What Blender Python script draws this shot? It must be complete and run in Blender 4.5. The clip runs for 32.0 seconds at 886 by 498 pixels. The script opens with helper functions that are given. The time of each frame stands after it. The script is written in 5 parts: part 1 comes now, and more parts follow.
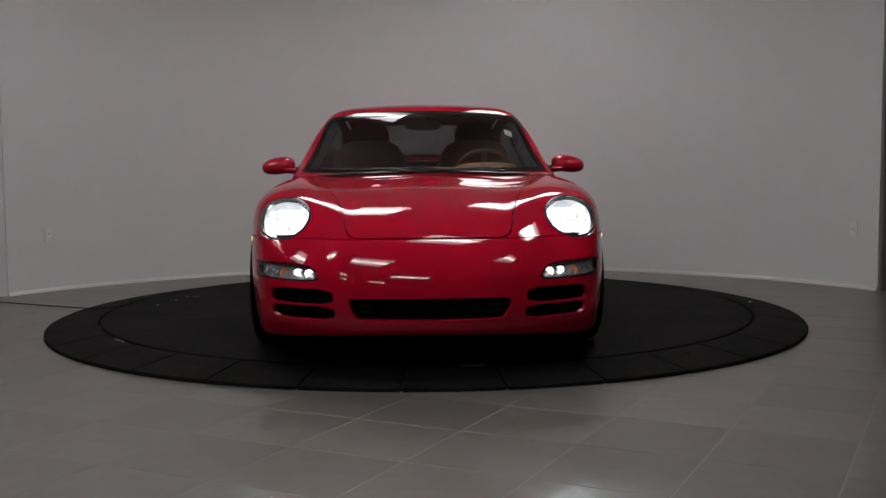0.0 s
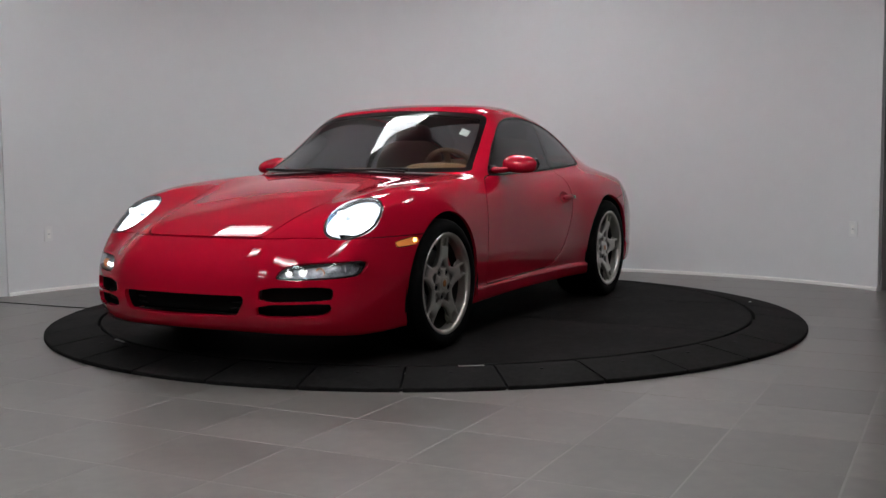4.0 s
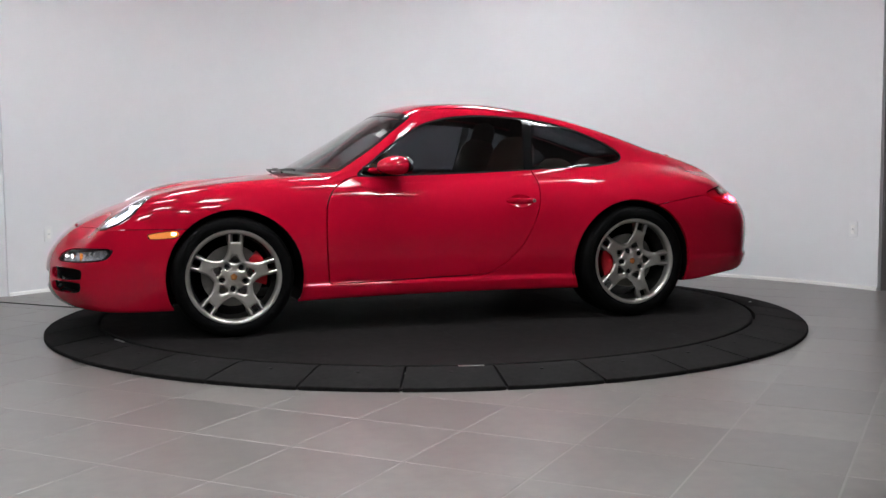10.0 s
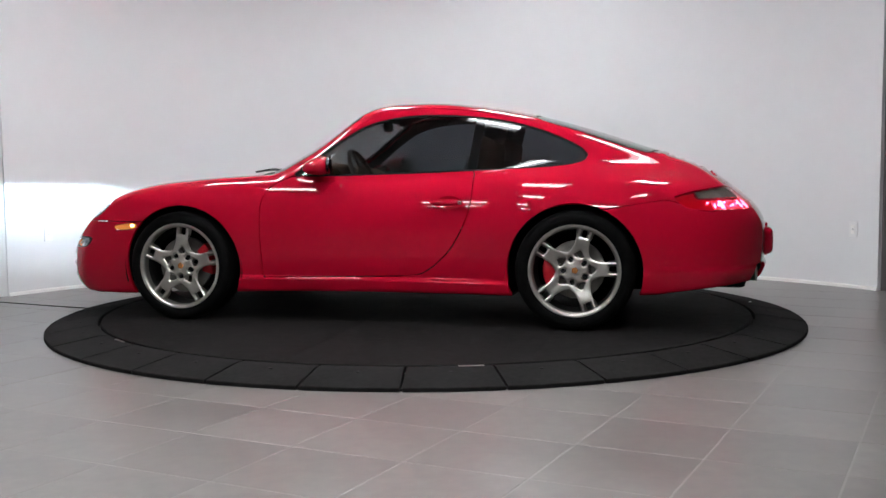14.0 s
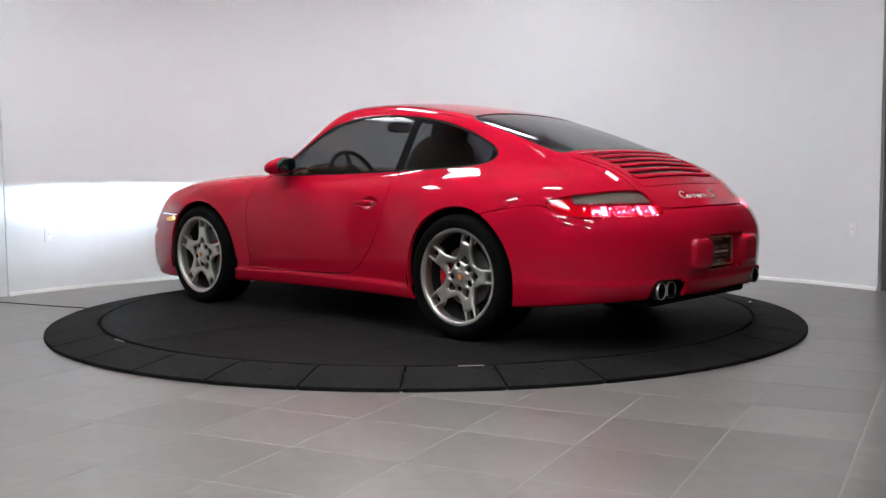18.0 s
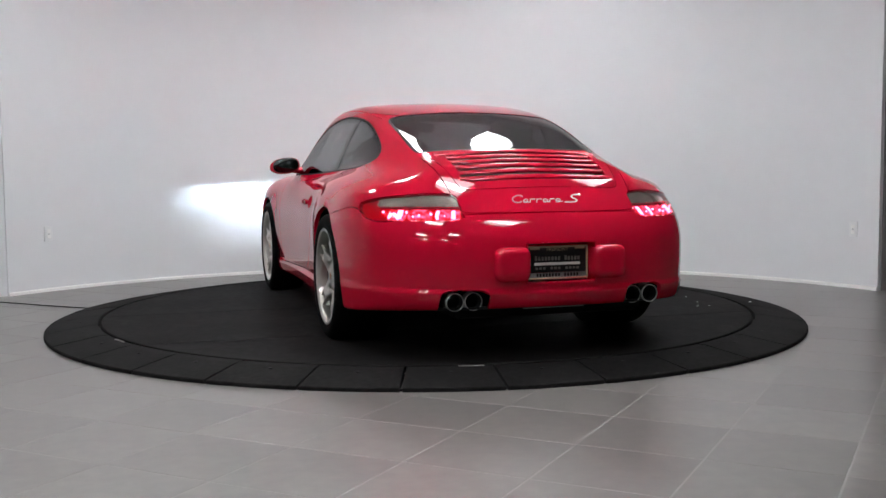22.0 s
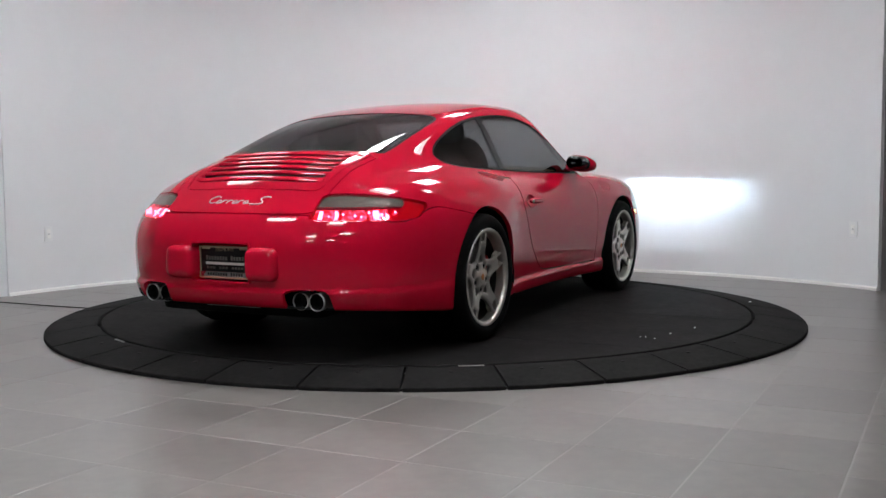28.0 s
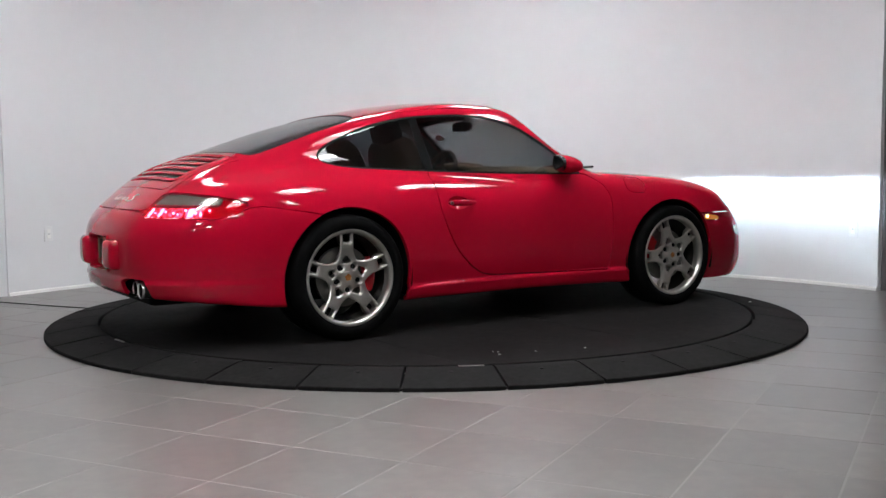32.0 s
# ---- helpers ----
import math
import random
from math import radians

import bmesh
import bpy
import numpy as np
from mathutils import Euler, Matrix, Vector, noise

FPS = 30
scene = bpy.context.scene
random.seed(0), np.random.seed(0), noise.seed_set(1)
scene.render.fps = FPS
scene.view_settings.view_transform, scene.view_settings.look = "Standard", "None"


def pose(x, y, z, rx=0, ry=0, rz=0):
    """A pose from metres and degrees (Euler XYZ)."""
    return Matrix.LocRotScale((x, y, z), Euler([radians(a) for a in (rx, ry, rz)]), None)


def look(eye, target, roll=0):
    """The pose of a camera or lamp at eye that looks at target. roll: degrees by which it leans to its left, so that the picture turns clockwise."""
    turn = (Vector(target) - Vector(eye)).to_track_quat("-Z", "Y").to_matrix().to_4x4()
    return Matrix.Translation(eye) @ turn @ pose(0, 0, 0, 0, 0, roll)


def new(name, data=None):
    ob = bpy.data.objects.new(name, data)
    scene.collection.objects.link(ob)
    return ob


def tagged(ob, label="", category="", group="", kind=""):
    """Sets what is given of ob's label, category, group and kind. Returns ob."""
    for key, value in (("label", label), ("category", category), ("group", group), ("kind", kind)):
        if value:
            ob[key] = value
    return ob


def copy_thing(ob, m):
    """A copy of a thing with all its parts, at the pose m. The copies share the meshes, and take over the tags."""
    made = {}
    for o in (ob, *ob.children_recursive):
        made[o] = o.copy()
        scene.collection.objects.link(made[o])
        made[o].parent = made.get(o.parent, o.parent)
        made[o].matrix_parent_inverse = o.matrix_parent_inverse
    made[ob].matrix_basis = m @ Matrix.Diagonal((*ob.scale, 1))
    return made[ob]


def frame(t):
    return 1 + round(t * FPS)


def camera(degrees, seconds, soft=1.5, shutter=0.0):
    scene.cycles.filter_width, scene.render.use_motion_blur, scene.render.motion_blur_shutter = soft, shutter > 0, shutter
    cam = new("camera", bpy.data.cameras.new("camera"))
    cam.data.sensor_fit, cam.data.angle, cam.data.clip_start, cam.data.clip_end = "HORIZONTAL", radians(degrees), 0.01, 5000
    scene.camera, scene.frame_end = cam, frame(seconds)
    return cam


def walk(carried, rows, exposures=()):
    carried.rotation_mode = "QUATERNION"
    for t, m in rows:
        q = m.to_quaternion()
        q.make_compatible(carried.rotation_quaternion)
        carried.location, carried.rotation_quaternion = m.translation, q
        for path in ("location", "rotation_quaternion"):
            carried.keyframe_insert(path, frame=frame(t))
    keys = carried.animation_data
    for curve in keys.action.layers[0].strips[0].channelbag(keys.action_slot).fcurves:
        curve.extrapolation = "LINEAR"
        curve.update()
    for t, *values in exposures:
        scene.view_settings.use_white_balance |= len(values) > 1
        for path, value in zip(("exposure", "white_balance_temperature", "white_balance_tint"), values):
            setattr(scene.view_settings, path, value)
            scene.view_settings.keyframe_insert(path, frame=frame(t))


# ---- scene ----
# The camera stands still; the car turns on its turntable.
EYE = (0.0, -6.7596, 0.9756)
cam = camera(45.75, 32.0)
PAN, TILT = radians(0.863), radians(-4.622)
AIM = (EYE[0] + math.sin(PAN) * math.cos(TILT), EYE[1] + math.cos(PAN) * math.cos(TILT), EYE[2] + math.sin(TILT))
VIEW = look(EYE, AIM, -0.445)
walk(cam, [(0.0, VIEW), (32.0, VIEW)],
     exposures=[(0.0, -1.4, 6900, 13), (1.0, -1.88, 6950, 13), (2.0, -1.76, 6950, 12), (3.0, -1.12, 6850, 11), (3.5, -0.88, 6750, 11), (4.5, -0.45, 6550, 10), (5.5, 0.0, 6500, 10),
                (6.0, 0.06, 6500, 10), (7.0, 0.1, 6500, 10), (14.0, 0.1, 6500, 10), (17.0, 0.2, 6500, 10), (19.0, 0.03, 6500, 10), (25.0, -0.04, 6500, 10), (30.0, -0.02, 6500, 10), (32.0, 0.07, 6500, 10)])

# ---- light ----
world = bpy.data.worlds.new("room_air")
world.use_nodes = True
scene.world = world
world.node_tree.nodes["Background"].inputs["Color"].default_value = (0.9, 0.93, 1.0, 1)
world.node_tree.nodes["Background"].inputs["Strength"].default_value = 0.05

DISC_Z = 0.0597          # top of the turntable
SPIN0, SPIN = -89.115, -7.4735   # heading of the car in degrees and its rate
CAR_X, CAR_Y = 0.1412, -0.0231   # place of the wheelbase's middle on the turntable
GRID_TURN = -27.3        # the building's axes
CEILING_Z = 3.0


# ---- materials ----
def material(name, color=(0.5, 0.5, 0.5), rough=0.5, metal=0.0, coat=0.0, noise_scale=0.0, noise_amount=0.0,
             bump=0.0, bump_scale=80.0, emit=None, strength=0.0, rough_var=0.0, spec=0.5):
    m = bpy.data.materials.new(name)
    m.use_nodes = True
    nt = m.node_tree
    b = nt.nodes["Principled BSDF"]
    b.inputs["Base Color"].default_value = (*color, 1)
    b.inputs["Roughness"].default_value = rough
    b.inputs["Metallic"].default_value = metal
    b.inputs["Specular IOR Level"].default_value = spec
    if coat:
        b.inputs["Coat Weight"].default_value = coat
        b.inputs["Coat Roughness"].default_value = 0.01
    if emit:
        b.inputs["Emission Color"].default_value = (*emit, 1)
        b.inputs["Emission Strength"].default_value = strength
    if noise_amount or bump or rough_var:
        tc = nt.nodes.new("ShaderNodeTexCoord")
    if noise_amount:
        n1 = nt.nodes.new("ShaderNodeTexNoise")
        n1.inputs["Scale"].default_value = noise_scale
        n1.inputs["Detail"].default_value = 6
        n2 = nt.nodes.new("ShaderNodeTexNoise")
        n2.inputs["Scale"].default_value = noise_scale * 9
        n2.inputs["Detail"].default_value = 4
        add = nt.nodes.new("ShaderNodeMath")
        add.operation = "ADD"
        ramp = nt.nodes.new("ShaderNodeMapRange")
        ramp.inputs["From Min"].default_value, ramp.inputs["From Max"].default_value = 0.6, 1.4
        ramp.inputs["To Min"].default_value, ramp.inputs["To Max"].default_value = 1 - noise_amount, 1 + noise_amount
        mix = nt.nodes.new("ShaderNodeVectorMath")
        mix.operation = "SCALE"
        mix.inputs[0].default_value = color
        nt.links.new(tc.outputs["Object"], n1.inputs["Vector"])
        nt.links.new(tc.outputs["Object"], n2.inputs["Vector"])
        nt.links.new(n1.outputs["Fac"], add.inputs[0])
        nt.links.new(n2.outputs["Fac"], add.inputs[1])
        nt.links.new(add.outputs[0], ramp.inputs["Value"])
        nt.links.new(ramp.outputs["Result"], mix.inputs["Scale"])
        nt.links.new(mix.outputs["Vector"], b.inputs["Base Color"])
        if rough_var:
            rr = nt.nodes.new("ShaderNodeMapRange")
            rr.inputs["From Min"].default_value, rr.inputs["From Max"].default_value = 0.6, 1.4
            rr.inputs["To Min"].default_value, rr.inputs["To Max"].default_value = rough - rough_var, rough + rough_var
            nt.links.new(add.outputs[0], rr.inputs["Value"])
            nt.links.new(rr.outputs["Result"], b.inputs["Roughness"])
    if bump:
        nb = nt.nodes.new("ShaderNodeTexNoise")
        nb.inputs["Scale"].default_value = bump_scale
        nb.inputs["Detail"].default_value = 5
        bp = nt.nodes.new("ShaderNodeBump")
        bp.inputs["Strength"].default_value = bump
        bp.inputs["Distance"].default_value = 0.004
        nt.links.new(tc.outputs["Object"], nb.inputs["Vector"])
        nt.links.new(nb.outputs["Fac"], bp.inputs["Height"])
        nt.links.new(bp.outputs["Normal"], b.inputs["Normal"])
    return m


def glass_material(name, tint, gloss_weight=1.0):
    """A thin pane: clear, tinted transmission and a gloss that rises at grazing angles."""
    m = bpy.data.materials.new(name)
    m.use_nodes = True
    nt = m.node_tree
    nt.nodes.remove(nt.nodes["Principled BSDF"])
    clear = nt.nodes.new("ShaderNodeBsdfTransparent")
    clear.inputs["Color"].default_value = (*tint, 1)
    end = nt.nodes["Material Output"].inputs["Surface"]
    if not gloss_weight:
        nt.links.new(clear.outputs[0], end)
        return m
    gloss = nt.nodes.new("ShaderNodeBsdfGlossy")
    gloss.inputs["Roughness"].default_value = 0.0
    facing = nt.nodes.new("ShaderNodeLayerWeight")
    facing.inputs["Blend"].default_value = 0.5
    power = nt.nodes.new("ShaderNodeMath")
    power.operation = "POWER"
    power.inputs[1].default_value = 4.5
    rise = nt.nodes.new("ShaderNodeMath")
    rise.operation = "MULTIPLY_ADD"
    rise.inputs[1].default_value, rise.inputs[2].default_value = 0.9 * gloss_weight, 0.055 * gloss_weight
    mix = nt.nodes.new("ShaderNodeMixShader")
    nt.links.new(facing.outputs["Facing"], power.inputs[0])
    nt.links.new(power.outputs[0], rise.inputs[0])
    nt.links.new(rise.outputs[0], mix.inputs[0])
    nt.links.new(clear.outputs[0], mix.inputs[1])
    nt.links.new(gloss.outputs[0], mix.inputs[2])
    nt.links.new(mix.outputs[0], end)
    return m


def lit_glass(name, tint, glow, strength):
    """Tinted glass with its own emission in place of scattered lamplight."""
    m = glass_material(name, tint, 0)
    nt = m.node_tree
    end = nt.nodes["Material Output"].inputs["Surface"]
    clear = end.links[0].from_socket
    lit = nt.nodes.new("ShaderNodeEmission")
    lit.inputs["Color"].default_value, lit.inputs["Strength"].default_value = (*glow, 1), strength
    both = nt.nodes.new("ShaderNodeAddShader")
    nt.links.new(clear, both.inputs[0])
    nt.links.new(lit.outputs[0], both.inputs[1])
    nt.links.new(both.outputs[0], end)
    return m


# Added baffle: tint gives the beam's blue fringe, emission keeps it from black.
FRINGE_BAFFLE = lit_glass("beam_fringe_tint", (0.035, 0.06, 0.09), (0.75, 0.88, 1.0), 1.6)
PAINT = material("red_paint", (0.46, 0.004, 0.023), 0.5, coat=1.0, spec=0.0)
PAINT.node_tree.nodes["Principled BSDF"].inputs["Coat IOR"].default_value = 1.41
LINING = material("dark_lining", (0.006, 0.006, 0.006), 0.8, spec=0.1)
RUBBER = material("black_rubber", (0.005, 0.005, 0.005), 0.6, noise_scale=20, noise_amount=0.2, spec=0.12)
TYRE = material("tyre_rubber", (0.0036, 0.0034, 0.0034), 0.75, noise_scale=30, noise_amount=0.3, spec=0.06)
PLASTIC = material("black_plastic", (0.006, 0.006, 0.0065), 0.35, spec=0.35)
SILVER = material("silver_alloy", (0.60, 0.565, 0.52), 0.32, metal=0.85, noise_scale=25, noise_amount=0.06)
CHROME = material("chrome", (0.8, 0.8, 0.8), 0.08, metal=1.0)
# base colour darkened to stand for the dark hall seen in the mirror
MIRROR = material("mirror_glass", (0.06, 0.062, 0.066), 0.03, metal=1.0)
STEEL = material("brake_steel", (0.23, 0.22, 0.205), 0.4, metal=0.9, noise_scale=30, noise_amount=0.15)
CALIPER = material("caliper_red", (0.55, 0.01, 0.02), 0.3, coat=0.5)
GOLD = material("gold_enamel", (0.55, 0.30, 0.05), 0.35, metal=0.6)
CREST = material("crest_enamel", (0.50, 0.19, 0.05), 0.35, metal=0.2, noise_scale=90, noise_amount=0.5)
TAN = material("tan_leather", (0.30, 0.165, 0.075), 0.5, noise_scale=14, noise_amount=0.08, bump=0.15, bump_scale=300)
# TAN darkened: the cabin's shade is put into this copy's colour
SEAT = material("shaded_tan_leather", (0.12, 0.062, 0.032), 0.5, noise_scale=14, noise_amount=0.1, bump=0.15, bump_scale=300)
WINDOW = glass_material("tinted_glass", (0.25, 0.265, 0.285))
WINDOW_IN = glass_material("tinted_glass_inside", (0.9, 0.9, 0.9), 0)
SCREEN = glass_material("windscreen_glass", (0.85, 0.88, 0.85), 1.5)
SCREEN_IN = glass_material("windscreen_glass_inside", (0.95, 0.95, 0.95), 0)
CLEAR = glass_material("clear_cover", (0.97, 0.97, 0.98), 0.8)
CLEAR_IN = glass_material("clear_cover_inside", (0.99, 0.99, 0.99), 0)
REDLENS = glass_material("red_lens", (0.95, 0.10, 0.20))
SMOKE = glass_material("smoked_lens", (0.90, 0.87, 0.84))
AMBER = material("amber_lens", (0.85, 0.28, 0.07), 0.2, coat=0.6, noise_scale=60, noise_amount=0.25, emit=(1.0, 0.35, 0.08), strength=0.25)
AMBER_ON = material("amber_bulb", (0.9, 0.5, 0.2), 0.3, emit=(1.0, 0.55, 0.2), strength=7.0)
LAMP_WHITE = material("headlamp_glow", (0.9, 0.9, 0.9), 0.3, emit=(0.90, 0.95, 1.0), strength=9.0)
BOWL = material("lamp_bowl", (0.8, 0.82, 0.85), 0.18, metal=0.9, emit=(0.78, 0.9, 1.0), strength=1.7, noise_scale=25, noise_amount=0.3, bump=0.8, bump_scale=30)
FOG_ON = material("fog_bulb", (0.9, 0.9, 0.9), 0.3, emit=(1.0, 0.98, 0.95), strength=6.0)
LAMP_CORE = material("lamp_core", (0.01, 0.01, 0.01), 0.9, emit=(0.90, 0.95, 1.0), strength=9.0, spec=0.0)
FACET = material("chromed_facets", (0.21, 0.185, 0.175), 0.22, metal=0.35, noise_scale=9, noise_amount=0.8, bump=0.7, bump_scale=22)
LAMP_SILVER = material("lamp_silver", (0.78, 0.78, 0.78), 0.3, metal=0.1, noise_scale=40, noise_amount=0.3)
FOG_CHROME = material("lamp_chrome", (0.56, 0.58, 0.62), 0.22, metal=0.35, noise_scale=30, noise_amount=0.9, bump=0.7, bump_scale=35)
DARK_ALLOY = material("dark_alloy", (0.03, 0.028, 0.026), 0.5, metal=0.5, noise_scale=15, noise_amount=0.2)
SPILL = material("headlamp_spill", (0.9, 0.9, 0.9), 0.3, emit=(0.72, 0.88, 1.0), strength=9000.0)
BEAM = material("headlamp_arc", (0.9, 0.9, 0.9), 0.3, emit=(0.58, 0.83, 1.0), strength=230000.0)
TAIL_ON = material("tail_bulb", (0.9, 0.1, 0.2), 0.3, emit=(1.0, 0.8, 0.85), strength=14.0)
TAIL_GLOW = material("tail_chamber", (0.7, 0.05, 0.12), 0.2, noise_scale=40, noise_amount=0.4, bump=0.8, bump_scale=40, emit=(1.0, 0.75, 0.85), strength=2.0)
TAIL_DIM = material("tail_red", (0.45, 0.008, 0.03), 0.15, coat=1.0, emit=(1.0, 0.03, 0.20), strength=0.12)
DISC = material("turntable_rubber", (0.0138, 0.0126, 0.0125), 0.58, noise_scale=2.2, noise_amount=0.3, bump=0.2, bump_scale=120, rough_var=0.1, spec=0.008)
RING = material("ring_rubber", (0.0150, 0.0140, 0.0138), 0.8, noise_scale=4, noise_amount=0.4, bump=0.2, bump_scale=120, spec=0.03)
WALL = material("white_wall_paint", (0.74, 0.74, 0.75), 0.6, noise_scale=0.7, noise_amount=0.02, bump=0.05, bump_scale=30)
TRIM = material("white_trim", (0.86, 0.85, 0.83), 0.4, noise_scale=6, noise_amount=0.03)
GREY_WALL = material("dark_grey_wall", (0.16, 0.145, 0.145), 0.6, noise_scale=1.2, noise_amount=0.05)
CEIL = material("ceiling_white", (0.72, 0.72, 0.72), 0.8, noise_scale=3, noise_amount=0.05)
GROUT = material("pale_grout", (0.33, 0.315, 0.30), 0.7, noise_scale=12, noise_amount=0.1)
PLATE = material("outlet_white", (0.78, 0.78, 0.78), 0.35)
TUBE = material("lamp_lens", (0.9, 0.9, 0.9), 0.4, emit=(0.925, 0.98, 1.02), strength=60.0)
PAN_GLOW = material("lamp_diffuser", (0.9, 0.9, 0.9), 0.4, emit=(0.925, 0.98, 1.02), strength=10.5)
GLOSS_BLACK = material("gloss_black", (0.004, 0.004, 0.0045), 0.06, spec=0.4)
TIP = material("polished_steel", (0.60, 0.59, 0.58), 0.18, metal=0.6)
BADGE = material("bright_badge", (0.82, 0.80, 0.78), 0.25, metal=0.3)
BRASS = material("pale_brass", (0.78, 0.68, 0.48), 0.25, metal=0.7)
PAPER = material("paper", (0.75, 0.78, 0.76), 0.5)


def mottle_glow(m, scale, low, high, start, end):
    """Uneven brightness of a lit lens."""
    nt = m.node_tree
    tc = nt.nodes.new("ShaderNodeTexCoord")
    n = nt.nodes.new("ShaderNodeTexNoise")
    n.inputs["Scale"].default_value = scale
    n.inputs["Detail"].default_value = 3
    r = nt.nodes.new("ShaderNodeMapRange")
    r.inputs["From Min"].default_value, r.inputs["From Max"].default_value = start, end
    r.inputs["To Min"].default_value, r.inputs["To Max"].default_value = low, high
    nt.links.new(tc.outputs["Object"], n.inputs["Vector"])
    nt.links.new(n.outputs["Fac"], r.inputs["Value"])
    nt.links.new(r.outputs["Result"], nt.nodes["Principled BSDF"].inputs["Emission Strength"])


mottle_glow(TAIL_GLOW, 60, 0.12, 5.0, 0.46, 0.74)


mottle_glow(LAMP_WHITE, 45, 0.7, 12.0, 0.36, 0.60)


def tile_material():
    m = material("grey_floor_tile", (0.159, 0.143, 0.132), 0.325, noise_scale=1.5, noise_amount=0.28, bump=0.04, bump_scale=60, rough_var=0.035, spec=0.75)
    nt = m.node_tree
    info = nt.nodes.new("ShaderNodeObjectInfo")
    span = nt.nodes.new("ShaderNodeMapRange")
    span.inputs["To Min"].default_value, span.inputs["To Max"].default_value = 0.88, 1.12
    nt.links.new(info.outputs["Random"], span.inputs["Value"])
    b = nt.nodes["Principled BSDF"]
    old = b.inputs["Base Color"].links[0].from_socket
    mul = nt.nodes.new("ShaderNodeVectorMath")
    mul.operation = "SCALE"
    nt.links.new(old, mul.inputs[0])
    nt.links.new(span.outputs["Result"], mul.inputs["Scale"])
    nt.links.new(mul.outputs["Vector"], b.inputs["Base Color"])
    return m


TILE = tile_material()


# ---- mesh helpers ----
def mesh_object(name, verts, faces, mats, parent=None, label="", face_mats=None, normals=None, smooth=True):
    me = bpy.data.meshes.new(name)
    me.from_pydata([tuple(v) for v in verts], [], [tuple(int(i) for i in f) for f in faces])
    for mt in (mats if isinstance(mats, (list, tuple)) else [mats]):
        me.materials.append(mt)
    if face_mats is not None:
        me.polygons.foreach_set("material_index", np.asarray(face_mats, dtype=np.int32))
    me.polygons.foreach_set("use_smooth", np.full(len(me.polygons), bool(smooth)))
    me.update()
    if normals is not None:
        me.normals_split_custom_set(normals.tolist())
    ob = new(name, me)
    if parent:
        ob.parent = parent
    if label:
        tagged(ob, label)
    return ob


def part(name, bm, mat, parent=None, label="", smooth=None):
    me = bpy.data.meshes.new(name)
    bmesh.ops.recalc_face_normals(bm, faces=bm.faces)
    bm.to_mesh(me)
    bm.free()
    for mt in (mat if isinstance(mat, (list, tuple)) else [mat]):
        me.materials.append(mt)
    if smooth is not None:
        me.polygons.foreach_set("use_smooth", np.full(len(me.polygons), True))
        me.set_sharp_from_angle(angle=radians(smooth))
    ob = new(name, me)
    if parent:
        ob.parent = parent
    if label:
        tagged(ob, label)
    return ob


def box(bm, m, size, bevel=0.0, segs=2):
    made = bmesh.ops.create_cube(bm, size=1.0, matrix=m @ Matrix.Diagonal((*size, 1)))
    if bevel:
        vs = set(made["verts"])
        es = [e for e in bm.edges if e.verts[0] in vs and e.verts[1] in vs]
        bmesh.ops.bevel(bm, geom=es, offset=bevel, segments=segs, profile=0.6, affect="EDGES")


def lathe(bm, profile, steps=48, m=Matrix(), closed=False):
    """Turns a profile of (radius, height) round the local z axis."""
    rings = []
    for r, h in profile:
        rings.append([bm.verts.new(m @ Vector((r * math.cos(2 * math.pi * i / steps), r * math.sin(2 * math.pi * i / steps), h))) for i in range(steps)])
    pairs = list(zip(rings, rings[1:])) + ([(rings[-1], rings[0])] if closed else [])
    for a, b in pairs:
        for i in range(steps):
            j = (i + 1) % steps
            bm.faces.new((a[i], a[j], b[j], b[i]))
    return rings


def cap(bm, ring):
    bm.faces.new(ring)


def tube_along(bm, pts, r, steps=10):
    pts = [Vector(q) for q in pts]
    rings = []
    for i, q in enumerate(pts):
        d = (pts[min(i + 1, len(pts) - 1)] - pts[max(i - 1, 0)]).normalized()
        u = d.orthogonal().normalized()
        if rings:
            u = (last_u - d * last_u.dot(d)).normalized()
        last_u = u
        w = d.cross(u)
        rings.append([bm.verts.new(q + r * (math.cos(2 * math.pi * k / steps) * u + math.sin(2 * math.pi * k / steps) * w)) for k in range(steps)])
    for a, b in zip(rings, rings[1:]):
        for k in range(steps):
            j = (k + 1) % steps
            bm.faces.new((a[k], a[j], b[j], b[k]))
    bm.faces.new(rings[0])
    bm.faces.new(list(reversed(rings[-1])))


# ---- numeric helpers for curved sheets ----
def spline(xs, ys):
    """A natural cubic spline, straight beyond its ends."""
    xs, ys = np.array(xs, float), np.array(ys, float)
    if xs[0] > xs[-1]:
        xs, ys = xs[::-1], ys[::-1]
    n, h = len(xs), np.diff(xs)
    A, r = np.eye(n), np.zeros(n)
    for i in range(1, n - 1):
        A[i, i - 1:i + 2] = h[i - 1], 2 * (h[i - 1] + h[i]), h[i]
        r[i] = 6 * ((ys[i + 1] - ys[i]) / h[i] - (ys[i] - ys[i - 1]) / h[i - 1])
    m = np.linalg.solve(A, r)

    def value(x):
        x = np.asarray(x, float)
        i = np.clip(np.searchsorted(xs, x) - 1, 0, n - 2)
        q = np.clip(x, xs[0], xs[-1])
        a, b, hh = xs[i + 1] - q, q - xs[i], h[i]
        y = (m[i] * a ** 3 + m[i + 1] * b ** 3) / (6 * hh) + (ys[i] / hh - m[i] * hh / 6) * a + (ys[i + 1] / hh - m[i + 1] * hh / 6) * b
        lo = (ys[1] - ys[0]) / h[0] - h[0] * m[1] / 6
        hi = (ys[-1] - ys[-2]) / h[-1] + h[-1] * m[-2] / 6
        return y + np.minimum(x - xs[0], 0) * lo + np.maximum(x - xs[-1], 0) * hi
    return value


